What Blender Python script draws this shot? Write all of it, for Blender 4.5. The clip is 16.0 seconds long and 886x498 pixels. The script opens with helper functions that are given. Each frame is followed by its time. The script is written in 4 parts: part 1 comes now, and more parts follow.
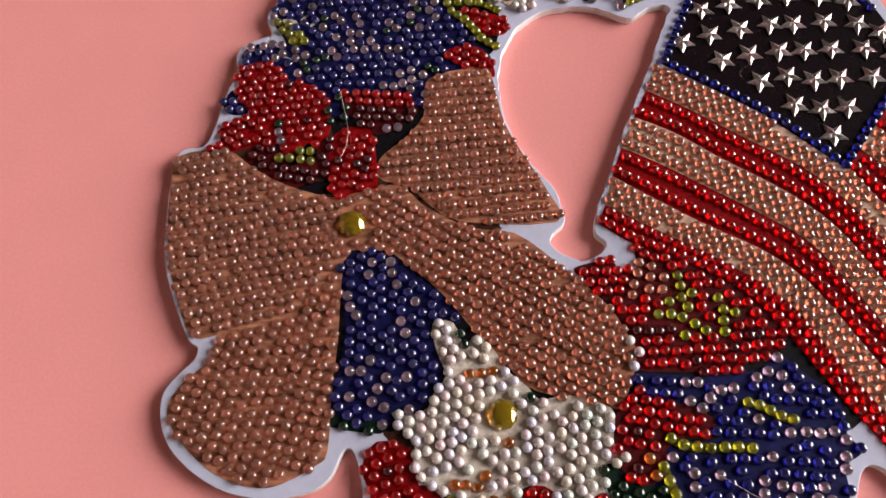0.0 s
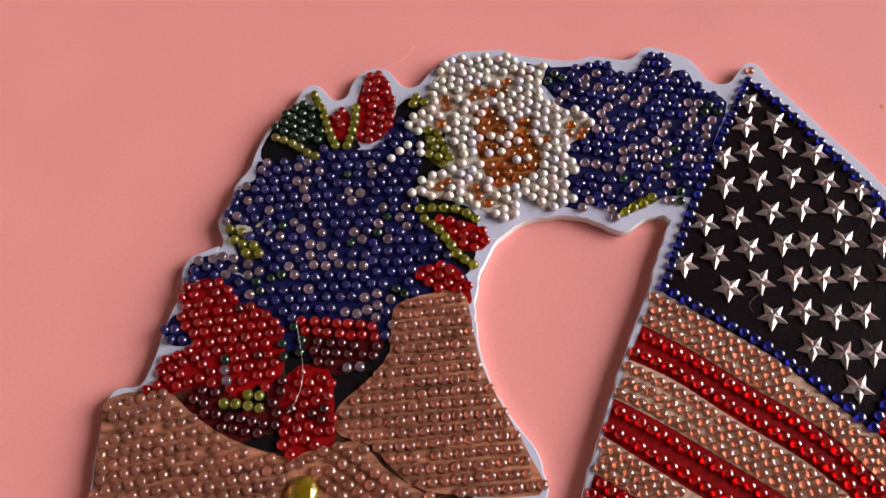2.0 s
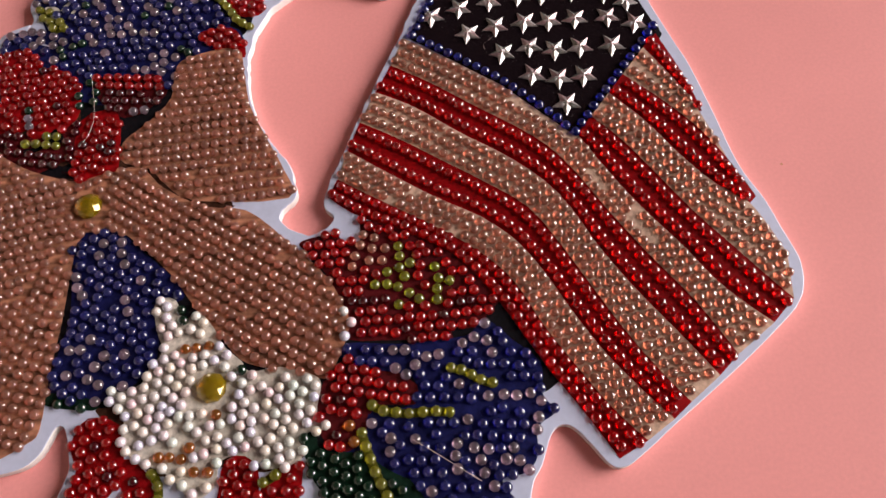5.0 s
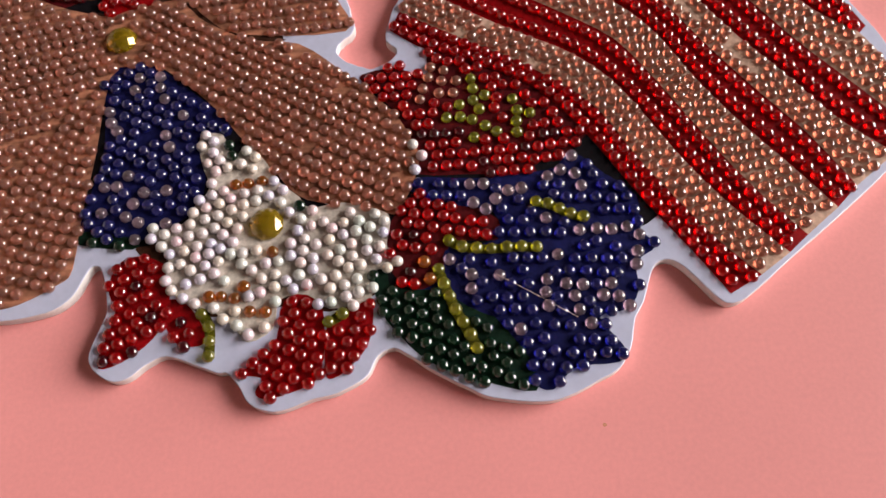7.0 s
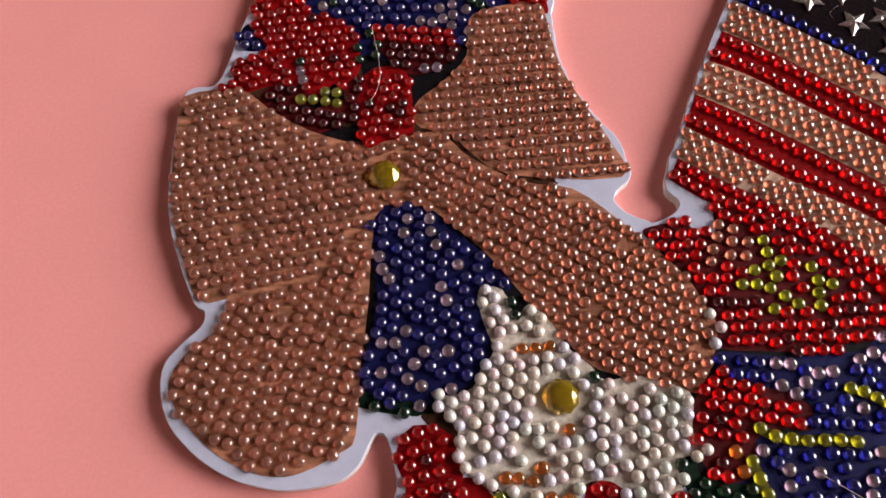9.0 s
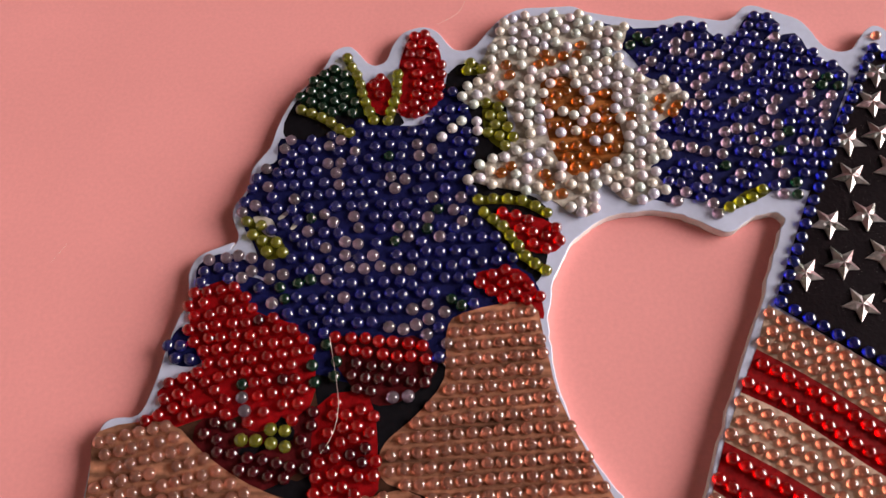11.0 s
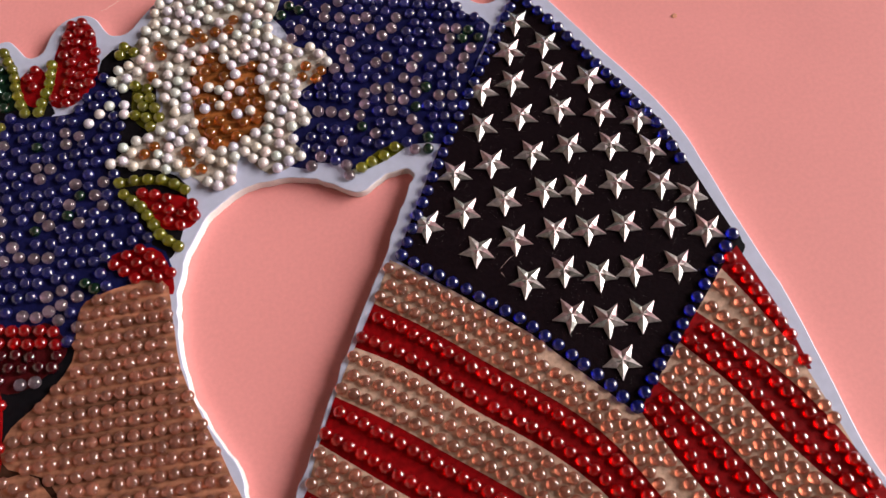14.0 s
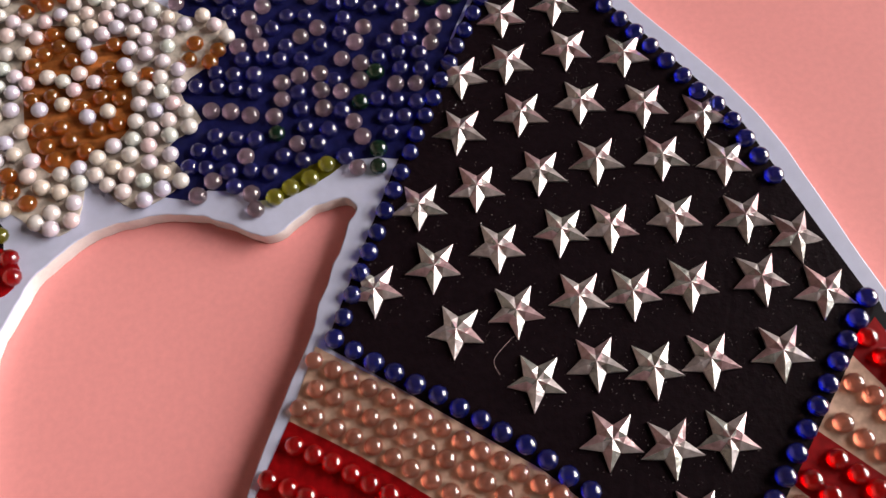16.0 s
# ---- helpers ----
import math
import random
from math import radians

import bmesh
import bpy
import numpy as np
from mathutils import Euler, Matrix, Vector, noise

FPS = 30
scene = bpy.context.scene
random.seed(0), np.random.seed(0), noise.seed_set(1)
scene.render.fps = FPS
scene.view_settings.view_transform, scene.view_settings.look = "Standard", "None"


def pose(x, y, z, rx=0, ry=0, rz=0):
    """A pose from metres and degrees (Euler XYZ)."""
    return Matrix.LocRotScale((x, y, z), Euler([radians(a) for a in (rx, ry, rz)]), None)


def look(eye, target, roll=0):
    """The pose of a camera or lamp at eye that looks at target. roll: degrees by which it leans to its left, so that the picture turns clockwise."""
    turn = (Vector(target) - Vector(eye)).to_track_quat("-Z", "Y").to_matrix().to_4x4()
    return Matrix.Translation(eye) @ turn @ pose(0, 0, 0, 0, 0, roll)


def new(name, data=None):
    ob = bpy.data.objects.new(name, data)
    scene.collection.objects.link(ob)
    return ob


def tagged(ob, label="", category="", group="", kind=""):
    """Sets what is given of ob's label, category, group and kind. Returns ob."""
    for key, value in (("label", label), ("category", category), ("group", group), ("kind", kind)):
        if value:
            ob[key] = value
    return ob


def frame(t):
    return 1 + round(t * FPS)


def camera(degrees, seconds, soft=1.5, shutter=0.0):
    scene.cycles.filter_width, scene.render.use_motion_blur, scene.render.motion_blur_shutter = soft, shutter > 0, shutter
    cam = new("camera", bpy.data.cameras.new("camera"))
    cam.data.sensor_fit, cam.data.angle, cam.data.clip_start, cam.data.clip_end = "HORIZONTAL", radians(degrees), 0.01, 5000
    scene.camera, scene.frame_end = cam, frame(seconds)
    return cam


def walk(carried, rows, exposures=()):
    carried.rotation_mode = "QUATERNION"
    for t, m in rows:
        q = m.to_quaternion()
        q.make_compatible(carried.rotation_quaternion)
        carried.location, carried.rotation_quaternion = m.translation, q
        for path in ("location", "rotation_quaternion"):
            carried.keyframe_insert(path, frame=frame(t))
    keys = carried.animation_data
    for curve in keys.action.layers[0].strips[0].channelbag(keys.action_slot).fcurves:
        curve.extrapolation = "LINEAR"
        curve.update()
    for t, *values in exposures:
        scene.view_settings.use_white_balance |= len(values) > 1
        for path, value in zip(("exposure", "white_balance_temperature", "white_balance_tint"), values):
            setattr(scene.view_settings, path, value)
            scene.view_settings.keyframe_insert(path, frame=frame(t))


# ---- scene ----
cam = camera(58.757, 16.0, soft=1.5)
PATH = [
    (0, (-0.05185, -0.15599, 0.21834), (-0.13939, 0.67859, -1.5971), -6.711),
    (0.5, (-0.05087, -0.13492, 0.2205), (-0.14304, 0.70333, -1.59302), -6.775),
    (1, (-0.05078, -0.11282, 0.22053), (-0.14426, 0.74817, -1.58224), -6.569),
    (1.5, (-0.04911, -0.0942, 0.22434), (-0.14326, 0.78099, -1.57154), -6.446),
    (2, (-0.04211, -0.08207, 0.21846), (-0.13529, 0.79887, -1.57465), -6.385),
    (2.5, (-0.02124, -0.07932, 0.21612), (-0.10181, 0.79745, -1.57965), -5.786),
    (3, (-0.00106, -0.08018, 0.21804), (-0.08439, 0.78174, -1.58478), -6.321),
    (3.5, (0.01038, -0.09649, 0.21677), (-0.07748, 0.7517, -1.59233), -7.090),
    (4, (0.01843, -0.12209, 0.21605), (-0.06434, 0.72307, -1.59471), -7.219),
    (4.5, (0.0269, -0.14189, 0.21446), (-0.05921, 0.68831, -1.60306), -8.066),
    (5, (0.02908, -0.16345, 0.21459), (-0.05449, 0.65216, -1.60963), -8.487),
    (5.2, (0.02836, -0.17136, 0.21437), (-0.05686, 0.6402, -1.61158), -8.804),
    (7.3, (-0.00722, -0.19299, 0.17514), (-0.05439, 0.61201, -1.65509), -5.830),
    (7.5, (-0.01484, -0.1913, 0.17657), (-0.05966, 0.61309, -1.65398), -5.426),
    (8, (-0.03752, -0.18732, 0.17917), (-0.10369, 0.61857, -1.65008), -5.986),
    (8.5, (-0.05677, -0.17462, 0.18248), (-0.13991, 0.64209, -1.64127), -6.065),
    (9, (-0.06502, -0.15074, 0.18624), (-0.15678, 0.65983, -1.63984), -6.005),
    (9.5, (-0.06743, -0.12596, 0.18664), (-0.16857, 0.68446, -1.63901), -6.069),
    (9.7, (-0.06899, -0.11564, 0.18584), (-0.15518, 0.70367, -1.6366), -4.853),
    (11.8, (-0.03801, -0.04138, 0.18171), (-0.12788, 0.75894, -1.64897), -7.203),
    (12, (-0.02976, -0.04191, 0.18065), (-0.11422, 0.76483, -1.64747), -7.182),
    (12.5, (-0.01142, -0.03865, 0.18566), (-0.06641, 0.71794, -1.66489), -6.481),
    (13, (0.00469, -0.03725, 0.18572), (-0.04422, 0.71502, -1.66676), -7.027),
    (13.5, (0.02045, -0.04341, 0.18312), (-0.04595, 0.70429, -1.67067), -9.357),
    (14, (0.02744, -0.0618, 0.18144), (-0.03106, 0.69139, -1.67039), -9.579),
    (14.5, (0.03458, -0.06441, 0.16465), (-0.03477, 0.70937, -1.6783), -11.100),
    (15, (0.0336, -0.04364, 0.13591), (-0.02755, 0.71051, -1.71544), -11.237),
    (15.5, (0.03343, -0.03159, 0.12306), (-0.03029, 0.6861, -1.74265), -12.185),
    (16, (0.03242, -0.02458, 0.11844), (-0.01529, 0.73612, -1.73063), -9.712),
]
walk(cam, [(t, look(eye, target, roll)) for t, eye, target, roll in PATH], [(0.0, 0.38), (5.0, 0.33), (9.5, 0.38), (12.5, 0.34), (16.0, 0.31)])

# ---- light: daylight from one window beside the table, and a pale room ----
world = bpy.data.worlds.new("world")
scene.world = world
world.use_nodes = True
wn = world.node_tree.nodes
sky = wn.new("ShaderNodeTexSky")
sky.sky_type, sky.sun_disc = "NISHITA", False
sky.sun_elevation, sky.sun_rotation = radians(25), radians(81)
world.node_tree.links.new(sky.outputs[0], wn["Background"].inputs[0])
wn["Background"].inputs[1].default_value = 0.12

# broad soft daylight that falls in through the window
WINDOW_X, WINDOW_Y, WINDOW_Z, WINDOW_W, WINDOW_H = 2.3, 0.35, 1.15, 2.6, 2.1
sun = bpy.data.lights.new("daylight", "SUN")
sun.energy, sun.angle, sun.color = 5.0, radians(48), (1.0, 0.925, 0.875)
daylight = new("daylight", sun)
daylight.matrix_world = look((2.3, 0.35, 1.06), (0, 0, 0))

# ---- materials ----
def material(name, color, rough=0.5, metal=0.0, coat=0.0, vary=0.0, grain=0.0, grain_scale=400.0, stain=0.0, bump=0.0, tint=0.0, transmission=0.0, ior=1.5, film=0.0, spec=0.5, tones=(), coat_ior=1.5, chalk=0.0, streak=None):
    """A surface: base colour with random change from piece to piece (tint), fine grain, broad stains, brushed streaks along an angle and relief."""
    mat = bpy.data.materials.new(name)
    mat.use_nodes = True
    nt = mat.node_tree
    n, l = nt.nodes, nt.links
    p = n["Principled BSDF"]
    p.inputs["Roughness"].default_value = rough
    p.inputs["Metallic"].default_value = metal
    p.inputs["Coat Weight"].default_value = coat
    p.inputs["Coat Roughness"].default_value = 0.04
    p.inputs["Coat IOR"].default_value = coat_ior
    p.inputs["Transmission Weight"].default_value = transmission
    p.inputs["IOR"].default_value = ior
    p.inputs["Specular IOR Level"].default_value = spec
    p.inputs["Diffuse Roughness"].default_value = chalk
    if film:
        p.inputs["Thin Film Thickness"].default_value = film
        p.inputs["Thin Film IOR"].default_value = 1.45
    geo = n.new("ShaderNodeNewGeometry")
    value = n.new("ShaderNodeRGB")
    value.outputs[0].default_value = (*color, 1)
    out = value.outputs[0]

    def blend(fac, low, high):
        nonlocal out
        ramp = n.new("ShaderNodeMapRange")
        l.new(fac, ramp.inputs[0])
        ramp.inputs[1].default_value, ramp.inputs[2].default_value = 0.3, 0.7
        ramp.inputs[3].default_value, ramp.inputs[4].default_value = low, high
        hsv = n.new("ShaderNodeHueSaturation")
        l.new(out, hsv.inputs["Color"])
        l.new(ramp.outputs[0], hsv.inputs["Value"])
        out = hsv.outputs[0]

    for amount, scale in ((grain, grain_scale), (stain, 22.0)):
        if amount:
            tex = n.new("ShaderNodeTexNoise")
            tex.inputs["Scale"].default_value = scale
            tex.inputs["Detail"].default_value = 3
            l.new(geo.outputs["Position"], tex.inputs["Vector"])
            blend(tex.outputs[0], 1 - amount, 1 + amount)
    if streak is not None:
        turn = n.new("ShaderNodeMapping")
        turn.inputs["Rotation"].default_value = (0, 0, -radians(streak))
        turn.inputs["Scale"].default_value = (30, 420, 1)
        l.new(geo.outputs["Position"], turn.inputs["Vector"])
        tex = n.new("ShaderNodeTexNoise")
        tex.inputs["Scale"].default_value = 1.0
        tex.inputs["Detail"].default_value = 2
        l.new(turn.outputs[0], tex.inputs["Vector"])
        blend(tex.outputs[0], 0.45, 1.75)
    if tint:
        info = n.new("ShaderNodeObjectInfo")
        ramp = n.new("ShaderNodeMapRange")
        l.new(info.outputs["Random"], ramp.inputs[0])
        ramp.inputs[3].default_value, ramp.inputs[4].default_value = 1 - tint, 1 + tint
        hsv = n.new("ShaderNodeHueSaturation")
        l.new(out, hsv.inputs["Color"])
        l.new(ramp.outputs[0], hsv.inputs["Value"])
        out = hsv.outputs[0]
    if tones:
        info = n.new("ShaderNodeObjectInfo")
        ramp = n.new("ShaderNodeValToRGB")
        ramp.color_ramp.interpolation = "LINEAR"
        for k, tone in enumerate(tones):
            e = ramp.color_ramp.elements[k] if k < 2 else ramp.color_ramp.elements.new(1.0)
            e.position, e.color = k / (len(tones) - 1), (*tone, 1)
        l.new(info.outputs["Random"], ramp.inputs[0])
        out = ramp.outputs[0]
    l.new(out, p.inputs["Base Color"])
    if bump:
        tex = n.new("ShaderNodeTexNoise")
        tex.inputs["Scale"].default_value = grain_scale
        tex.inputs["Detail"].default_value = 4
        l.new(geo.outputs["Position"], tex.inputs["Vector"])
        b = n.new("ShaderNodeBump")
        b.inputs["Strength"].default_value = bump
        b.inputs["Distance"].default_value = 0.0002
        l.new(tex.outputs[0], b.inputs["Height"])
        l.new(b.outputs[0], p.inputs["Normal"])
    return mat


PINK = material("pink_card", (0.83, 0.325, 0.318), 0.65, grain=0.03, grain_scale=900, stain=0.03, bump=0.08, spec=0.35, chalk=0.2)
FACE = material("board_face", (0.50, 0.52, 0.68), 0.4, grain=0.04, grain_scale=500, stain=0.04, bump=0.05)
SIDE = material("board_side", (0.70, 0.67, 0.66), 0.6, grain=0.05, grain_scale=1200, bump=0.2)
PRINT = {}
for key, c in {
    "black": (0.006, 0.005, 0.007), "bright_red": (0.25, 0.003, 0.005), "red": (0.21, 0.0015, 0.003), "cream": (0.50, 0.33, 0.25), "tan": (0.35, 0.165, 0.095),
    "navy": (0.008, 0.009, 0.062), "white": (0.54, 0.48, 0.42), "green": (0.006, 0.02, 0.012), "olive": (0.085, 0.08, 0.006),
    "dark_red": (0.08, 0.006, 0.008), "copper": (0.32, 0.14, 0.05), "brown": (0.05, 0.02, 0.012),
}.items():
    PRINT[key] = material("print_" + key, c, 0.5, grain=0.25, grain_scale=700, stain=0.2, bump=0.1, spec=0.1)
PRINT["star_field"] = material("print_star_field", (0.0075, 0.004, 0.0055), 0.34, grain=0.25, grain_scale=900, bump=0.6, spec=0.07)
PRINT["rose_heart"] = material("print_rose_heart", (0.30, 0.10, 0.026), 0.5, grain=0.25, grain_scale=700, stain=0.2, bump=0.1, spec=0.1, streak=20)
BEAD, FOIL = {}, {}
for key, c in {
    "pink": (0.61, 0.245, 0.165), "red": (0.58, 0.0015, 0.003), "dark_red": (0.13, 0.003, 0.008), "navy": (0.026, 0.028, 0.25), "iris": (0.018, 0.021, 0.22), "blue": (0.008, 0.014, 0.24),
    "lilac": (0.50, 0.33, 0.36), "copper": (0.60, 0.17, 0.02), "olive": (0.36, 0.34, 0.02), "green": (0.008, 0.045, 0.02),
}.items():
    BEAD[key] = material("bead_" + key, tuple(v ** 0.72 for v in c), 0.04, coat=0.85, coat_ior=1.6, transmission=0.87, ior=1.52, tint=0.1)
    FOIL[key] = material("foil_" + key, tuple(v ** 0.72 for v in c), 0.42, metal=0.82, tint=0.14)
BEAD["lilac"] = material("bead_lilac", (0.84, 0.74, 0.82), 0.03, coat=0.8, coat_ior=1.6, transmission=0.95, ior=1.52, tint=0.1)
FOIL["lilac"] = material("foil_lilac", (0.30, 0.20, 0.27), 0.35, metal=0.6, tint=0.25)
BEAD["pearl"] = material("bead_pearl", (0.6, 0.56, 0.53), 0.28, metal=0.15, coat=1.0, coat_ior=1.6, film=420.0, tones=((0.683, 0.492, 0.545), (0.664, 0.574, 0.488), (0.683, 0.601, 0.583), (0.555, 0.601, 0.555), (0.673, 0.574, 0.574), (0.555, 0.529, 0.67), (0.683, 0.555, 0.593)))
SILVER = material("star_silver", (0.48, 0.42, 0.42), 0.3, metal=0.55, coat=0.8, tint=0.15, grain=0.25, grain_scale=800, bump=0.9)
# copies of the silver with a pink reflection and facet shading in the colour
SILVER_PINK_REFLECTION = material("star_pink_reflection", (0.48, 0.31, 0.33), 0.3, metal=0.6, coat=0.8, tint=0.2, grain=0.25, grain_scale=900, bump=0.9)
SILVER_SHADED = material("star_shaded", (0.36, 0.35, 0.33), 0.22, metal=0.6, coat=0.8, tint=0.2, grain=0.25, grain_scale=900, bump=0.9)
AMBER = material("gem_amber", (0.62, 0.42, 0.015), 0.03, metal=0.2, transmission=0.75, coat=1.0, coat_ior=1.6, tint=0.05)
AMBER_FOIL = material("foil_amber", (0.60, 0.40, 0.015), 0.15, metal=1.0)
PLASTER = material("plaster", (0.44, 0.40, 0.38), 0.8, grain=0.04, grain_scale=60, stain=0.04, bump=0.1)
WOOD = material("floor_wood", (0.36, 0.25, 0.17), 0.5, grain=0.15, grain_scale=40, stain=0.2)
FIBRE = material("fibre", (0.85, 0.62, 0.57), 0.5, grain=0.05)
CRUMB = material("crumb", (0.60, 0.25, 0.15), 0.8, grain=0.2, grain_scale=3000)
GLUE = material("dried_glue", (0.16, 0.13, 0.13), 0.2, coat=1.0, grain=0.1, spec=0.6)

# ---- outlines, in millimetres on the table ----
EDGE_TOP = [
    (-123.5, 24), (-121.9, 27.5), (-124.1, 32.8), (-124, 36.5), (-121.1, 41.7), (-120.5, 47.6), (-116.7, 53.8), (-115.5, 59.2),
    (-113.8, 64.7), (-110.7, 71.3), (-105.7, 76.4), (-103.3, 81.5), (-101.8, 85.2), (-99.5, 86.8), (-96.7, 87), (-94.1, 84.4),
    (-91.5, 81.4), (-89.1, 80.5), (-86.3, 82.3), (-84.8, 87.3), (-82.6, 91.1), (-79.1, 93.1), (-75.3, 93.6), (-71.8, 91.5),
    (-68.9, 87.3), (-66.4, 85.4), (-62, 86.1), (-57.5, 92.3), (-52.6, 97.6), (-47.2, 99.9), (-39.5, 100.2), (-33.2, 100.3),
    (-29.3, 98.3)
]
EDGE_TOP_B = [
    (-23.9, 97), (-16.1, 95.5), (-9.3, 94.8), (-3, 96.4), (2.7, 95.5), (8.5, 94.4), (11.9, 96), (14.7, 99), (18.1, 99.6),
    (22.9, 97.5), (29.2, 94.6), (32.1, 90.7), (34.7, 85.5), (38.6, 83.2), (42.8, 84.5), (45.9, 89), (49.6, 91.9), (52.6, 90.1)
]
EDGE_FLAG = [
    (54.6, 85.2), (61.8, 74.6), (68.8, 63.8), (76.2, 53.2), (82.3, 43.2), (85.6, 36.2), (89, 26), (92.8, 14), (96.9, 2),
    (100.8, -9.2), (105, -26.3), (109.3, -45.5)
]
EDGE_RIGHT = [
    (114.9, -58.6), (118.3, -69.5), (120.7, -77), (120.6, -84.9), (118.1, -90.7), (113.7, -95.5), (97.3, -109.2), (80.1, -122.2),
    (68.6, -131.2), (63.2, -133.6), (59.8, -131.6), (54.6, -124.8), (50.4, -121.9)
]
EDGE_BOTTOM = [
    (46.6, -123.8), (43.3, -131.9), (40.8, -135.9), (39.1, -142.4), (35.9, -147.4), (30.5, -150.3), (24.1, -153.2), (17.8, -154.4),
    (7, -153), (1, -150.2), (-6.2, -146.1), (-12.3, -141.9), (-15.4, -140.4), (-18.7, -142.2), (-21.3, -146.7), (-27.7, -150.2),
    (-34, -151.6), (-40.3, -153.8), (-44.1, -153.7), (-47.9, -151.9), (-50.6, -147.9), (-53.4, -144.5), (-56, -144.4),
    (-61.3, -142.2), (-68.1, -139.9), (-72.5, -141.6), (-76.8, -144.8), (-80.7, -145.2), (-85, -142.4), (-86.6, -138.3),
    (-84.4, -130.8), (-83.9, -126.6), (-86.3, -117.7)
]
EDGE_LEFT = [
    (-88.4, -116.1), (-89.9, -117.7), (-92.7, -123.8), (-98.4, -127.6), (-110.1, -129.2), (-121.1, -127), (-129.8, -122.5),
    (-137.8, -115.1), (-141.5, -106.9), (-141.6, -99.8), (-138, -94.7), (-133.9, -90.3), (-133.5, -86.6), (-136.5, -84.3),
    (-141.7, -74), (-146.8, -60.8), (-148.4, -50.5), (-149.3, -36.1), (-148.8, -22.9), (-146.4, -19.2)
]
EDGE_LEFT_UP = [
    (-140.3, -18.2), (-137.7, -11.9), (-136.3, -4.3), (-134.4, 5.1), (-132.3, 10), (-133.3, 17), (-131.9, 21.6), (-127.6, 24.2),
    (-122.9, 26)
]
HOLE_TOP = [
    (6.3, 7.8), (10.7, 19), (14.4, 28.4), (15.9, 30.7), (16.1, 32.2), (14.9, 33.4), (13, 33.8), (9.3, 33.1), (3, 28.9), (-0.5, 28.8),
    (-5.2, 31.6), (-9.3, 33.6), (-16.3, 34.4), (-23.6, 33.9), (-31.4, 30.9), (-38.3, 23.9), (-41.6, 16.3), (-43.4, 7.5)
]
HOLE_LOW = [
    (-43, -2.9), (-40.8, -15), (-34.6, -27.8), (-28.3, -36.3), (-25.9, -43.4), (-25.6, -49.4), (-29.6, -53.5), (-29.8, -56.8),
    (-26.5, -59.6), (-21, -61.9), (-15.9, -60.4), (-13.8, -56.4), (-16.5, -52.2), (-15.9, -46.4), (-11.6, -35.9), (-3.9, -16)
]
CANTON = [
    (47.5, 85.3), (53.4, 79.6), (61, 69.6), (69.6, 57), (75, 48.8), (80.2, 40.6), (84.6, 28.4), (88.6, 17), (92.6, 6.2),
    (61.9, -33.2), (40.3, -12.4), (10.1, 9.1), (22.1, 36.8), (33.3, 59.8)
]
B0 = [
    (-15.3, -49.6), (-6.2, -56.4), (5.8, -61.4), (22.3, -70.7), (33.2, -83.7), (41.8, -97.7), (47.3, -106.8), (56.6, -120.4),
    (63.4, -131.3)
]
B1 = [
    (-12.5, -43.4), (-2.8, -49.4), (9.2, -56.5), (20.9, -63.6), (32.2, -72.2), (39.8, -80.6), (46.8, -93.8), (55, -106.4),
    (62.9, -117.7), (71.3, -127)
]
B2 = [
    (-9.5, -33.5), (5.9, -44), (19.6, -52.7), (31.2, -59.1), (40.8, -67.2), (48.2, -77.5), (55.1, -90), (63.1, -102.8),
    (72.3, -114.3), (79, -121.7)
]
B3 = [
    (-5.7, -23.2), (6, -29.7), (20, -38.8), (33.5, -47.7), (44.9, -56.2), (52.4, -66.9), (60.7, -81.7), (68.6, -95.7),
    (76.3, -107.4), (84.1, -117.4)
]
B4 = [
    (-0.7, -12), (11.5, -18.3), (25.6, -28.9), (39.3, -38), (50.7, -47.8), (58.2, -57.9), (65.1, -71.3), (74.6, -85.9),
    (85.1, -99.8), (92.8, -110.6)
]
B5 = [
    (4.3, -1.7), (17.2, -9.5), (31.4, -19.7), (43.5, -28), (53.4, -36.3), (61.1, -46.4), (69.6, -60.5), (79.3, -74.8), (89.9, -89.3),
    (98.7, -105)
]
B6 = [
    (8.6, 9.2), (24.9, -1.4), (39.1, -11.5), (51.2, -20), (61.3, -30.6), (69.8, -45), (78.3, -58.2), (88, -70.8), (98.4, -85.5),
    (110, -96.5)
]
B7 = [
    (66, -24.6), (75, -34.2), (84, -46.9), (93.6, -61), (103.7, -73.8), (110.8, -82.7), (116.7, -89.8)
]
B8 = [
    (72.6, -16.2), (83.6, -28.6), (92.5, -41.5), (101, -51.9), (110.4, -59.5)
]
B9 = [
    (78, -9.8), (91.2, -22.6), (100.6, -33.9), (107.2, -45.4), (112.5, -57.4)
]
B10 = [
    (86.8, -0.6), (92.8, -10.2), (97.7, -18.9), (100.9, -26.6)
]
BRIGHT = [
    (91.8, 4.4), (98.2, -12.6), (101.8, -26.6), (106.9, -45.2), (111.8, -58.3), (117.7, -76), (117.7, -87.3)
]
LEFT_LOOP = [
    (-148.5, -22.1), (-132.9, -19.9), (-123.1, -27), (-112, -33.6), (-97.8, -38.5), (-87.1, -40.4), (-88.1, -54.2), (-99.4, -68.7),
    (-106.3, -76.1), (-117, -80.1), (-127, -82.7), (-135.4, -83.6), (-141.1, -72.5), (-145.9, -59.2), (-148.3, -43.5),
    (-148.9, -30.6)
]
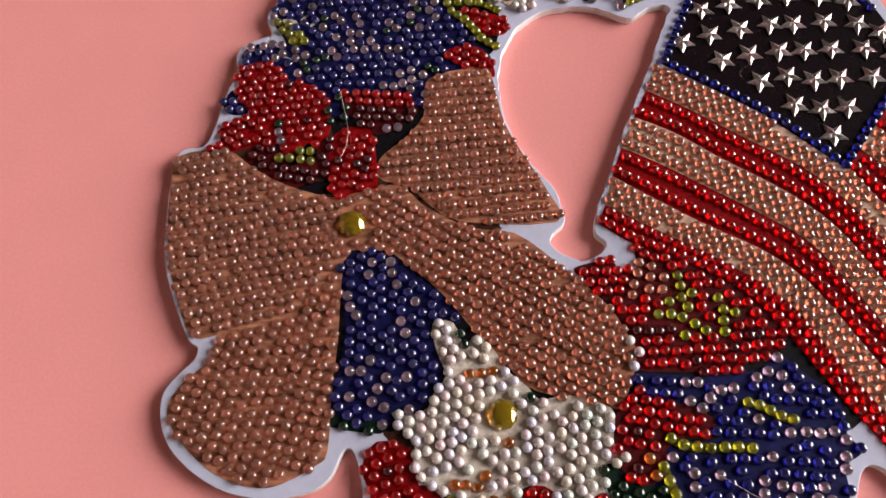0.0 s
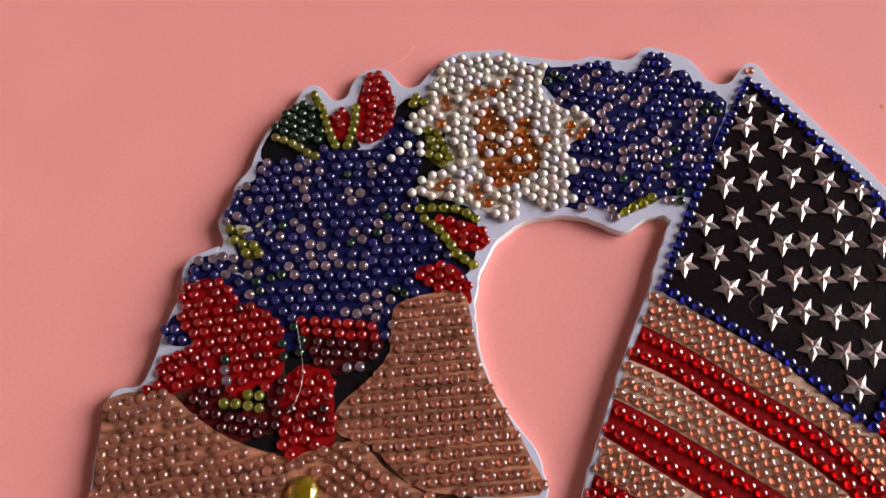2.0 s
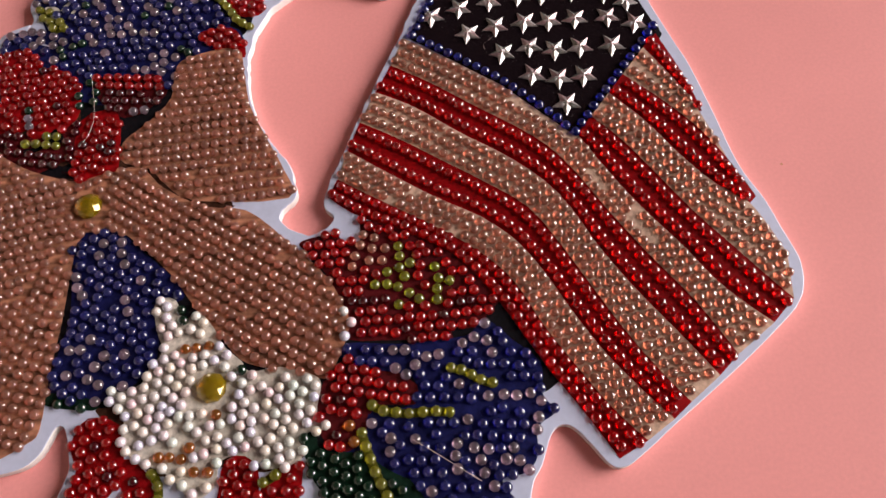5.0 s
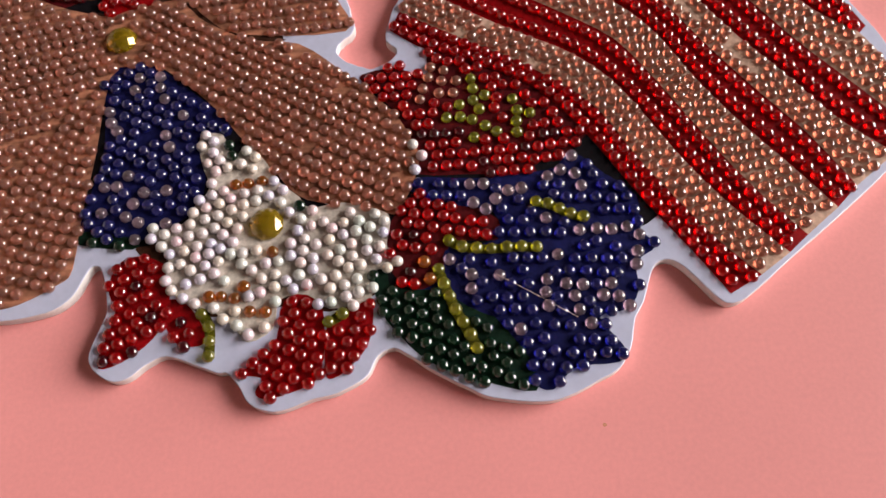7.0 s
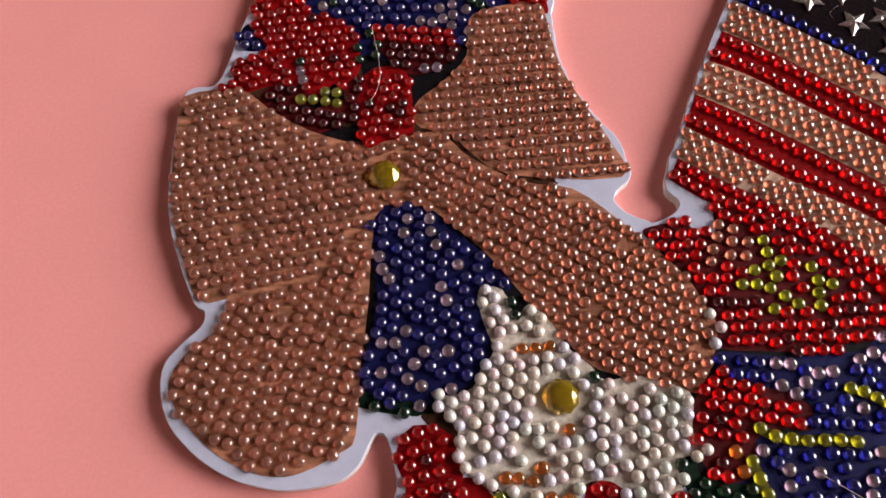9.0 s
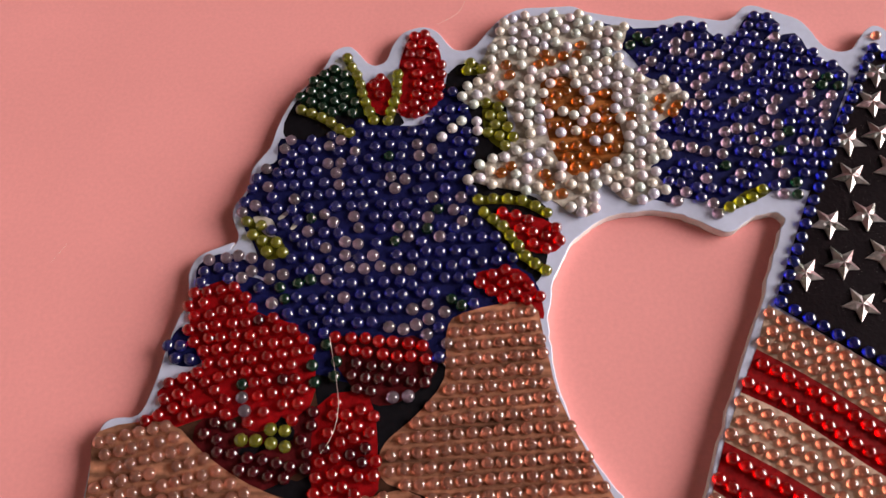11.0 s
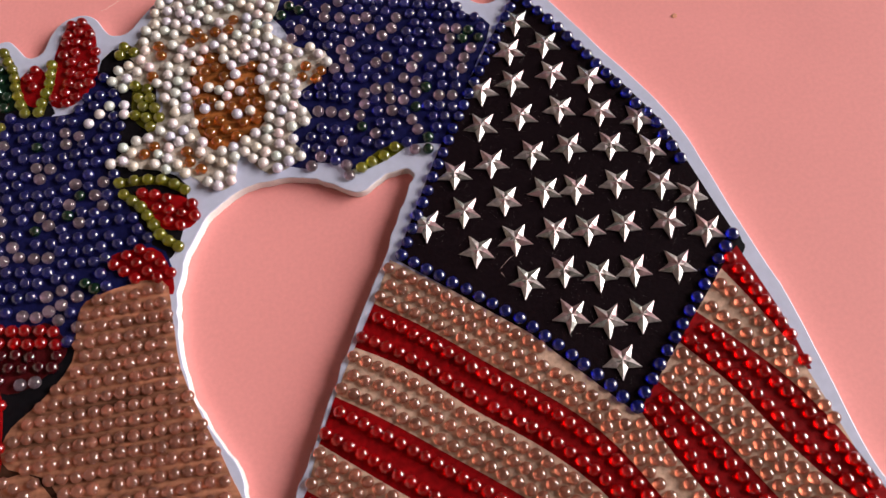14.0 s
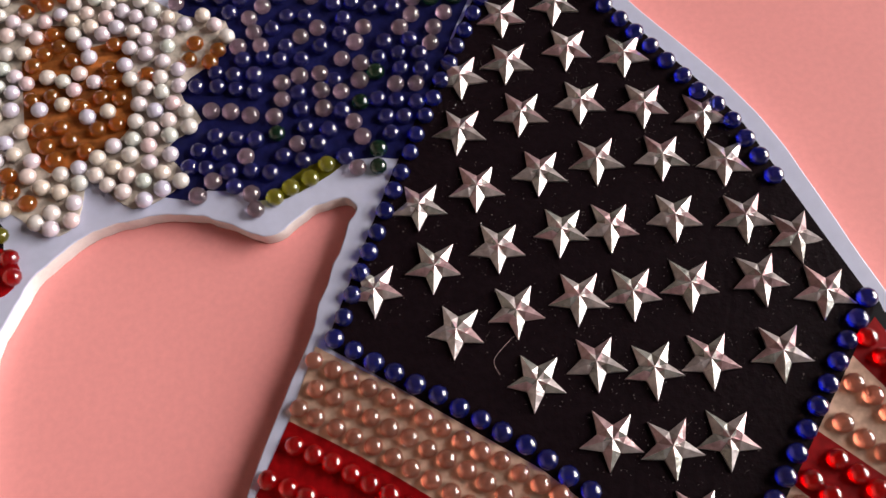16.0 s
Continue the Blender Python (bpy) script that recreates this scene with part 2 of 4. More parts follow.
LOWER_TAIL = [
    (-107.2, -74), (-93.3, -56.5), (-92.6, -70.4), (-92.6, -85.8), (-93.5, -100.3), (-93.7, -116.7), (-96.8, -120.6),
    (-105.2, -125.1), (-111.7, -126.3), (-120, -124.4), (-128.8, -119.2), (-136.9, -111.1), (-139.7, -104.1), (-136.1, -97),
    (-128.4, -89.7), (-127.8, -82.2), (-117.9, -78.5)
]
RIGHT_LOOP = [
    (-48.2, 9.8), (-64.4, 6.9), (-68.2, 2.2), (-68.5, -9), (-74.9, -17.8), (-81.5, -23.8), (-83.2, -28.9), (-80.9, -33.1),
    (-72.4, -35.8), (-66.8, -41.6), (-56.6, -48.1), (-27.5, -48.9), (-29.4, -39), (-36.3, -25.6), (-42.1, -13.2), (-44.8, -0.3)
]
RIGHT_TAIL = [
    (-94.1, -40.1), (-84.2, -36), (-76.4, -34.5), (-71.7, -38.3), (-67.1, -42.9), (-53.7, -50.2), (-40.5, -52.4), (-28.1, -62.6),
    (-15.3, -75.4), (-10.2, -84.4), (-8, -91.6), (-13.3, -105.3), (-18.4, -105.2), (-31.2, -102.4), (-38.9, -99.6), (-45.2, -92.4),
    (-53.1, -83.6), (-61.4, -72.8), (-71.5, -63), (-80.5, -56.9), (-94.1, -55.7)
]
BLUE_MID = [
    (-92.6, -56.6), (-83.6, -55.2), (-77.5, -58.7), (-67.1, -67.9), (-58.6, -75.9), (-57.3, -80.5), (-62.9, -83.4), (-63.1, -99.3),
    (-69.8, -106.1), (-79.2, -110.1), (-92.9, -107.3), (-92.6, -98.9), (-90.5, -84.4), (-91.9, -70.5)
]
WHITE_LILY = [
    (-65.3, -80.9), (-59.4, -80.5), (-56.1, -87.5), (-52.6, -84.3), (-47.3, -89.7), (-43.5, -95.7), (-38.5, -100), (-35.6, -103.3),
    (-27.2, -102.3), (-17.6, -105.2), (-15.6, -108.4), (-16.5, -115.9), (-12.6, -119.8), (-20.7, -121.5), (-20.2, -127.9),
    (-30.1, -130.2), (-35.5, -126.4), (-42.1, -127.4), (-43.3, -134.3), (-49.1, -137.5), (-52.5, -133.9), (-58.1, -129.4),
    (-66.4, -126.2), (-70.3, -120.2), (-70, -115.8), (-74.7, -109.4), (-76.4, -106.3), (-72.1, -107.3), (-66.6, -105.3),
    (-64.7, -100.7), (-61.5, -96.1), (-64, -89.4)
]
PETALA = [
    (-84.2, -121.2), (-80.4, -114.3), (-71.3, -116.4), (-68.8, -124.7), (-69.9, -132.9), (-76.1, -139.5), (-82.6, -142.3),
    (-84.2, -140.1), (-82.7, -134), (-81.6, -128.6)
]
PETALB = [
    (-70, -126.7), (-66.1, -126.2), (-61.5, -130.6), (-59, -137), (-65.3, -137.5), (-69, -132.5)
]
PETALC = [
    (-41, -127.5), (-32.5, -127.4), (-31.6, -145.1), (-38.2, -149.7), (-44.6, -151), (-46.7, -149.3), (-45.5, -146.1), (-50.6, -145),
    (-46.6, -141.9), (-42.5, -137.8)
]
PETALD = [
    (-30.1, -132.3), (-20.6, -127.9), (-20.5, -137.9), (-24.3, -143.7), (-28.8, -146.9), (-30.8, -145.1)
]
REDUP = [
    (-23.5, -65.2), (-21.5, -63.4), (-13.1, -62), (-10.1, -64.6), (-5.2, -64.5), (-4.6, -58.2), (6.4, -61), (22.3, -70.7),
    (34.8, -83.8), (32.1, -88.8), (27.8, -93.7), (21.2, -93.3), (20.7, -98.6), (8.2, -96.3), (-9.7, -95.1), (-10.7, -87),
    (-13.3, -77.7), (-20.3, -68.7)
]
REDLOW = [
    (-10.3, -101.7), (-0.8, -102.1), (10.8, -109.1), (10.7, -114.6), (-0.8, -114.8), (-3.8, -123.8), (-9.8, -126.5), (-15.2, -121.8),
    (-16.4, -111)
]
IRIS = [
    (-9.6, -96.3), (6.4, -97.4), (18.9, -96.6), (26, -95.5), (30.6, -91.3), (38, -97.9), (45.1, -104.6), (45, -113.6),
    (48.1, -118.2), (42.9, -122.2), (42.4, -129.2), (39.2, -133.8), (32.6, -135.5), (37.2, -142.4), (36, -146.2), (26.1, -147),
    (20.6, -151.8), (16.5, -150.3), (16.4, -145.2), (8.7, -134.3), (3.9, -129.9), (-0.8, -122.6), (-2.4, -116.7), (10.4, -114.5),
    (9.7, -106.9), (1.7, -104.9), (-10.4, -100.2)
]
LEAFBOT = [
    (-20.7, -119.3), (-16.7, -121), (-14.9, -125.8), (-3.7, -127), (1.2, -130.4), (6.8, -133.5), (16, -137.3), (17.4, -145.3),
    (16.7, -151.9), (7.3, -149.9), (0, -147.3), (-7.3, -143.9), (-13.4, -137.9), (-18.3, -130.8)
]
POPPYA = [
    (-125.2, 15.2), (-121.3, 15), (-114.7, 7.2), (-105.9, 4.1), (-100, -3.7), (-99.7, -15.9), (-111.2, -22), (-116.2, -17.6),
    (-117.9, -9.9), (-125.8, -6.3), (-130.5, 1.9), (-131.2, 11.3)
]
POPPYB = [
    (-95.2, 0.8), (-77.3, 1.8), (-70.6, -4.5), (-71.5, -9), (-78.7, -14.7), (-86, -14.9), (-94.2, -6.1)
]
POPPYC = [
    (-97.9, -15.9), (-86, -13.6), (-83.2, -29.1), (-84.1, -36.2), (-96.3, -39.4)
]
HYDL = [
    (-113.8, 56.6), (-104.8, 56.2), (-94.9, 60.9), (-84.3, 60.4), (-73.9, 61.6), (-70.2, 72.1), (-65.3, 68.2), (-61.8, 61),
    (-62.4, 47.5), (-61.8, 39.4), (-58.5, 31.5), (-50.9, 19.2), (-55.8, 10.9), (-68.8, 4.4), (-79, 0.8), (-97.7, 1.5), (-107.5, 4.5),
    (-113.7, 16), (-122.4, 17.7), (-123.1, 21.4), (-116.2, 21.9), (-122.2, 34.2), (-118, 46.8), (-114.2, 49.9)
]
LEAFTOP = [
    (-101.4, 80.1), (-94.5, 75.1), (-89.3, 64.1), (-102.3, 64.7), (-109.7, 68.6), (-106.2, 75.7)
]
TULIP = [
    (-82.6, 80.1), (-80.3, 89.5), (-76.6, 91.8), (-72.3, 88.1), (-70.5, 79.5), (-70.1, 70.3), (-75.5, 63.4), (-81.6, 63.7),
    (-83.1, 70.9)
]
TULIP2 = [
    (-91.7, 74.1), (-86.1, 76.5), (-83.7, 69.1), (-85.4, 63.9), (-89.5, 65.9)
]
ROSE = [
    (-51.2, 94.8), (-41.6, 97.2), (-30.4, 96.6), (-28.8, 92.6), (-19.3, 93), (-20.2, 86.3), (-24.2, 83.6), (-13.6, 74.7), (-6, 72.4),
    (-6.4, 65.3), (-14.1, 58.7), (-9.9, 51.7), (-15.9, 47), (-12.5, 40.4), (-21.2, 36.1), (-28.9, 42.8), (-30.4, 34.9),
    (-35.3, 32.8), (-43.2, 38.6), (-51.9, 40.6), (-60.6, 42.6), (-62.9, 44.3), (-58.1, 49), (-52.5, 53.7), (-50.5, 60.5),
    (-54.6, 67.7), (-62.1, 66.3), (-65.4, 70), (-59.6, 75.2), (-64.5, 79.1), (-60, 80.8), (-56.4, 88.2)
]
BUD = [
    (-55.1, 33.7), (-44.4, 32.4), (-39.4, 27.6), (-41.4, 23.2), (-48.3, 23.5), (-54.2, 29.8)
]
BUD2 = [
    (-62.3, 16.8), (-50.8, 18.5), (-45.8, 11.9), (-44.9, 5.6), (-49, 7.8), (-55.8, 10.9)
]
HYDR = [
    (-19.3, 94), (-13.1, 89.7), (-0.3, 93.9), (8.7, 86.6), (16.6, 97), (24.1, 92.6), (18.8, 87), (27.7, 89.5), (31.4, 81.6),
    (39.8, 75.6), (33.2, 59.8), (31.9, 49.7), (25.8, 40.3), (16.6, 40.7), (2, 35), (-2.1, 36.8), (-10.5, 38.7), (-13.9, 42.1),
    (-11.4, 50.1), (-12.7, 56.9), (-6.4, 65.3), (-6, 72.4), (-13.5, 76.5), (-18, 82.3)
]
OLIVER = [
    (1.8, 35.1), (8.1, 40.3), (14.5, 41.1), (12.2, 38.5), (4.8, 34.9)
]
OLIVEM = [
    (-59.2, 67), (-56.1, 66.9), (-51.4, 57.1), (-53.9, 53), (-58.6, 57.4)
]
LEAFL = [
    (-120.4, 32.6), (-115.8, 30.9), (-108.9, 23.8), (-113.3, 21), (-116.8, 24.9)
]
GREENSTRIP = [
    (-95, -106.4), (-79.7, -109.1), (-79.4, -112.2), (-93.1, -110.2)
]
BLACKA = [
    (-137.1, -20.3), (-115.6, -32.4), (-95.5, -38), (-83.3, -35.2), (-69.5, -15.6), (-68.8, -5.7), (-96.4, 4.3), (-104, 4.5),
    (-96.7, -20.3), (-101.2, -32.8)
]
BLACKB = [
    (-112.3, 65.2), (-101.4, 80.1), (-81.6, 63.7), (-84.2, 59.5), (-96.1, 58.3), (-103.2, 56.1), (-112.3, 56.5)
]
STARS1 = [
    (35.4, 54.3), (54.4, 57.6), (63.8, 55), (43.8, 56.2), (34.3, 43.7), (44.8, 45.6), (55, 46.6), (65.2, 44.7), (74.4, 41.5),
    (46.4, 34.3), (55.8, 35.3), (66.3, 34.6), (76, 32.5), (26.4, 30.6), (35.9, 32.7), (48.3, 23.5), (56, 23.3), (66.2, 23.8),
    (76.8, 22.5), (83.6, 18.5), (18.3, 17.1), (27.8, 19.9), (38.1, 22), (39.5, 11.2), (49.3, 12.3), (57.4, 12.1), (66.2, 12.4),
    (76.7, 12.2), (85.6, 9), (30.3, 9.1), (41.2, 0.2), (50.2, 2), (58.3, 0.2), (66.6, 0.6), (77, 0.7), (50.5, -9.3), (58.6, -11.1),
    (66.7, -10.8), (46.8, 75.4), (43.9, 66), (53.7, 67.3), (60.3, -20.9)
]
GEMS = [
    (-90.2, -48.2), (-46.2, -107.5)
]
DARK1 = [
    (-133.9, -18.9), (-99, 6.6), (-67.1, 2.7), (-78.2, -20.5), (-82.7, -31.5), (-68.6, -41), (-50.6, -49), (-44, -50.5),
    (-50.7, -51.2), (-71.6, -46.2), (-86.8, -49.1), (-96.4, -41.8), (-115.9, -33.8)
]
DARK2 = [
    (-95.8, -52.2), (-83.6, -52.6), (-57.1, -74.4), (-37.6, -99.6), (-17, -103.9), (-9.1, -94.4), (-11, -107.9), (-31.6, -107.8),
    (-57.6, -96.5), (-64.5, -107.5), (-76.5, -111.5), (-92.1, -109.3), (-93.6, -93.2), (-92.6, -70.4)
]
DARK3 = [
    (-21.3, -64.9), (-4.4, -65.5), (5.8, -60.5), (31.8, -78.4), (45.9, -104.4), (46.8, -112.3), (5.3, -127.2), (-15.8, -126.3),
    (-19.5, -110.9), (-10.5, -95.1)
]
DARK4 = [
    (-115.1, 16), (-95.2, 2.7), (-68.9, 5.8), (-50.9, 19.2), (-46.3, 7.7), (-68.2, -2.3), (-80.1, -12.2), (-120.6, -0.4),
    (-121.5, 13.4)
]
DARK5 = [
    (-70.1, 70.3), (-63.1, 80.9), (-53.2, 69.4), (-52, 43.8), (-43.1, 35.5), (-44, 18.9), (-50.6, 13.5), (-60.9, 25.5)
]
DARK6 = [
    (-78.7, -112.3), (-68.1, -121.7), (-59.4, -130.8), (-40.7, -128.9), (-30.1, -130.9), (-19.5, -127.2), (-20.7, -120),
    (-60.1, -119.3), (-71.9, -109.6)
]
POPPYL = [
    (-127.6, -6.9), (-117.6, -8.3), (-115.6, -18.1), (-124.3, -18.9), (-132.3, -21.5), (-138.6, -20.5), (-134.4, -15.4),
    (-136.3, -12.7)
]
POPPYD = [
    (-124.3, -18.9), (-111.3, -20.3), (-99.2, -15.9), (-97.2, -26.6), (-101.3, -31.1), (-114.4, -36.1), (-125.3, -26.4)
]
BLUECHIP = [
    (-133.5, 3.1), (-128.7, 3), (-126.9, -5.8), (-133.7, -6), (-135.4, -1.9)
]
WHITECHIP = [
    (-118.6, 33), (-113.6, 32.3), (-112.5, 27.7), (-115.3, 28.3)
]
ROSE_HEART = [
    (-43.4, 73.4), (-36.5, 75.8), (-30.4, 70.1), (-24.3, 71.6), (-22.9, 60.9), (-22.3, 52.3), (-28.9, 46.8), (-36.1, 44.7),
    (-40.6, 51.5), (-42.3, 60.1)
]
DARK7 = [
    (-26.4, 93.2), (-17.7, 91.9), (-2, 90.1), (-1.8, 66.8), (-7.6, 38.6), (-18.9, 40.7), (-17, 58.8), (-15, 76.6)
]
ROSE_BROWN = [
    (-31.7, 85.9), (-30.0, 84.1), (-33.0, 82.5), (-36.7, 82.3), (-41.9, 82.8), (-40.1, 80.7), (-43.7, 79.6), (-52.7, 79.5),
    (-51.7, 76.1), (-53.8, 69.5), (-38.0, 73.5), (-36.5, 70.6), (-39.2, 69.3), (-41.0, 67.0), (-33.8, 67.1), (-26.3, 69.7),
    (-26.7, 64.6), (-26.3, 61.4), (-19.8, 62.2), (-40.4, 59.5), (-36.9, 59.9), (-31.3, 57.1), (-27.8, 58.4), (-24.4, 57.8),
    (-38.2, 53.0), (-34.5, 53.3), (-28.0, 52.0), (-24.6, 52.7), (-36.9, 49.7), (-32.7, 50.4), (-35.1, 46.9), (-29.8, 47.9),
    (-51.9, 47.3), (-54.5, 45.3), (-43.1, 44.8), (-42.1, 41.7), (-39.0, 39.1), (-11.3, 67.8), (-7.1, 65.8), (-12.3, 64.4),
    (-8.5, 63.4)
]
ROSE_ARM = [
    (-70.2, 56.2), (-67.5, 58.8), (-65, 61.1), (-60.9, 60.9), (-60.7, 58)
]
HYDL_GREEN = [
    (-84.1, 50.7), (-103.5, 32.4), (-70.8, 34.9), (-73.4, 29.4), (-81.6, 26.0), (-109.6, 13.4), (-105.2, 14.5), (-102.2, 15.5),
    (-108.1, 10.4), (-67.1, 10.4), (-64.6, 8.8), (-111.4, 6.5)
]
OLIVE_L1 = [
    (-97.2, 82.3), (-93.8, 75.6), (-91.9, 68.8), (-88.8, 61.9)
]
OLIVE_L2 = [
    (-109, 65.5), (-102.4, 62.6), (-98.7, 59.8), (-95, 57.9)
]
OLIVE_L3 = [
    (-82.8, 76.9), (-83.1, 69.6), (-85, 61.7)
]
OLIVE_L4 = [
    (-60.4, 37.5), (-55.2, 37.7), (-48.7, 37), (-42.9, 33.6)
]
OLIVE_L5 = [
    (-59.2, 34), (-54, 29.5), (-48.8, 21.8), (-43.9, 18)
]
OLIVE_L6 = [
    (-62.6, 80.5), (-59.7, 78.4), (-63.5, 77.7)
]
OLIVE_L8 = [
    (-60.3, -130.2), (-58.3, -133.8), (-57.9, -140.6)
]
OLIVE_L9 = [
    (-30.1, -133.5), (-26.8, -131.7)
]
OLIVE_L10 = [
    (-4.1, -122), (-0.8, -131.3), (2.6, -138.2), (4.2, -141.6)
]
OLIVE_L11 = [
    (-1.4, -114.4), (2.2, -116.2), (8.2, -117), (14.1, -116.8), (19.6, -117.1)
]
OLIVE_L12 = [
    (20.4, -104.9), (24.6, -106.4), (28.3, -108.7), (31.5, -109.8)
]
OLIVE_L17 = [
    (-114.8, -23.9), (-111.4, -24.0), (-108.2, -21.4), (-104.9, -21.7), (-107.8, -24.6), (-104.5, -25.3)
]
GREEN_COL = [
    (-96.9, -1.3), (-94.2, -5.4), (-99.9, -6.4), (-94.5, -9), (-99, -10.4), (-116.1, -11)
]
PINK_CL = [
    (-4.4, -63.1), (-0.9, -64.3), (-1.6, -67.7), (2.3, -67.9), (-2.4, -71.5), (1.4, -71.7), (-5.1, -66.4), (-6.6, -69.9),
    (-7.4, -73.2)
]
COPPER_C = [
    (-7.5, -119.6), (-4.9, -120.5), (-6.2, -124), (-7.6, -126)
]
LILY_BROWN = [
    (-54.7, -95.9), (-51.5, -95.7), (-48.0, -95.3), (-44.3, -115.0), (-59.0, -125.9), (-56.1, -126.0), (-52.8, -126.6),
    (-50.8, -123.7), (-52.2, -125.7), (-49.0, -130.1), (-45.2, -130.4)
]
LILY_GREEN = [
    (-57.2, -84.1), (-56.2, -87.3), (-38.2, -102.8)
]
LILYSIDE = [
    (-9.2, -87.8), (-8.3, -90.6), (-9.4, -93.8)
]
IRIS_LIGHT = [
    (4.4, -99.2), (7.8, -99.3), (5.1, -104.4), (8.1, -106.4), (10.6, -103.7), (13.8, -101.5), (17.2, -101.0), (23.9, -98.1),
    (27.2, -96.5), (30.4, -92.6), (30.7, -97.7), (32.0, -101.2), (22.5, -109.6), (30.3, -113.3), (34.5, -113.1),
    (37.9, -113.5), (41.7, -113.0), (44.4, -115.3), (43.4, -119.6), (24.5, -119.4), (-1.4, -119.3), (3.7, -123.5),
    (3.5, -127.0), (10.3, -124.0), (21.4, -125.6), (20.8, -128.8), (21.2, -132.2), (25.8, -126.9), (29.6, -127.4),
    (27.5, -130.1), (28.2, -133.5), (30.6, -136.9), (36.2, -127.4), (34.1, -130.2), (37.6, -130.7), (39.8, -133.2),
    (42.7, -122.9), (14.3, -137.6)
]
FIB1 = [
    (-64.3, 105.7), (-66.8, 100.9), (-72.3, 97.2)
]
FIB2 = [
    (-168.2, 27.2), (-171.3, 21.9), (-173.7, 17.7)
]
FIB3 = [
    (-96, 0.3), (-92.9, -14.3), (-93.4, -21.9), (-96.1, -27.1)
]
FIB4 = [
    (9.5, -124.2), (15.6, -128), (27.4, -135.7)
]
MARKS = [
    (31.4, -159.5), (90.8, 74.7), (123.4, -45.4)
]
RED_CENTRE = [
    (6.2, -67.5), (6.6, -70.7), (9.6, -73.0), (6.5, -74.3), (2.9, -75.5), (8.0, -77.2), (-0.6, -79.3), (2.9, -79.3),
    (6.0, -80.3), (9.3, -82.3), (12.1, -84.3), (6.2, -85.7), (16.8, -74.6), (17.8, -78.2), (21.0, -79.2), (17.4, -81.5),
    (17.3, -84.8)
]
POPPY_LILAC = [
    (-115.8, -14.1), (-114.8, -17.2), (-80.4, -13.8), (-76.8, -13.5)
]
GREEN_TOP = [
    (-15.8, 88.7), (-13.1, 86.9), (-18.1, 85.7), (33.7, 74.2), (31.9, 71.7), (36.2, 71.4), (20.9, 57.3), (17.9, 51.5),
    (3.3, 47.1), (20.4, 42.0), (24.0, 39.8), (20.2, 38.6), (-11.9, 41.3)
]
POLE_TIP = [
    (49.4, 88), (48.4, 84.9)
]
FIB5 = [
    (38.8, 7.3), (37.1, 6), (35.3, 3.9), (35.9, 1.8)
]
TAILPEARL = [
    (-9.6, -87.1), (-8.1, -88.5), (-7.4, -90.5), (-7.8, -92.6), (-9.2, -94.6)
]
HYDL_LILAC = [
    (-110.8, 55.9), (-112.3, 53.2), (-116.6, 47.1), (-100.3, 53.9), (-97.3, 55.7), (-93.3, 52.2), (-100.3, 48.6),
    (-96.9, 48.7), (-97.9, 45.7), (-96.8, 42.2), (-108.2, 38.0), (-83.4, 44.4), (-79.6, 43.7), (-82.1, 41.0), (-118.4, 36.2),
    (-121.6, 34.3), (-100.0, 33.6), (-97.6, 31.3), (-92.4, 32.9), (-90.9, 29.7), (-72.3, 38.4), (-64.9, 38.3), (-66.8, 34.7),
    (-64.5, 31.5), (-80.8, 29.8), (-78.2, 27.2), (-70.2, 27.2), (-76.7, 54.3), (-72.8, 52.9), (-76.1, 50.8)
]
HYDL_LILAC_LOW = [
    (-94.2, 25.8), (-90.8, 25.2), (-99.0, 24.1), (-93.9, 22.1), (-86.9, 22.0), (-92.6, 18.8), (-88.9, 18.4), (-84.9, 19.1),
    (-80.9, 18.4), (-77.3, 18.2), (-117.6, 21.4), (-112.9, 19.4), (-117.2, 17.8), (-120.0, 16.2), (-112.5, 15.7),
    (-109.2, 16.9), (-100.2, 18.4), (-98.2, 15.6), (-93.5, 10.8), (-111.2, 9.3), (-72.8, 9.1), (-76.5, 7.8), (-68.7, 7.1),
    (-72.5, 5.3), (-75.5, 3.9), (-78.5, 2.7), (-82.0, 3.3), (-103.9, 3.7)
]
BARE_BARS = [
    (-108.1, 30.0), (-106.3, 32.2), (-111.6, 32.8), (-109.7, 34.4)
]
HYDR_LILAC = [
    (-1.8, 88.5), (-5.4, 86.6), (-5.9, 83.6), (2.8, 81.6), (5.8, 82.2), (-12.8, 80.2), (-15.2, 77.5), (10.0, 75.3),
    (12.7, 77.5), (14.2, 80.9), (21.8, 87.8), (1.0, 74.5), (-1.5, 72.1), (-4.1, 69.4), (-0.6, 68.9), (-3.5, 66.1), (0.6, 65.8),
    (11.0, 68.2), (7.9, 66.7), (19.3, 67.2), (17.6, 64.1), (15.1, 60.9), (18.4, 59.5), (27.2, 75.5), (30.5, 75.2),
    (28.5, 72.2), (28.0, 68.7)
]
HYDR_LILAC_LOW = [
    (25.8, 66.2), (33.9, 68.3), (31.8, 65.4), (31.0, 62.1), (4.3, 57.3), (7.5, 58.3), (11.1, 58.4), (18.0, 56.0), (24.2, 54.4),
    (4.3, 53.9), (11.2, 54.8), (14.7, 54.1), (11.5, 51.1), (-8.1, 53.2), (-4.7, 52.6), (-1.2, 51.4), (2.9, 50.6), (16.6, 47.8),
    (17.9, 44.7), (-2.0, 43.4), (-7.6, 39.4), (-10.1, 36.9), (-1.1, 36.2), (-0.4, 33.2), (13.4, 39.1), (16.8, 38.8),
    (30.0, 47.8)
]
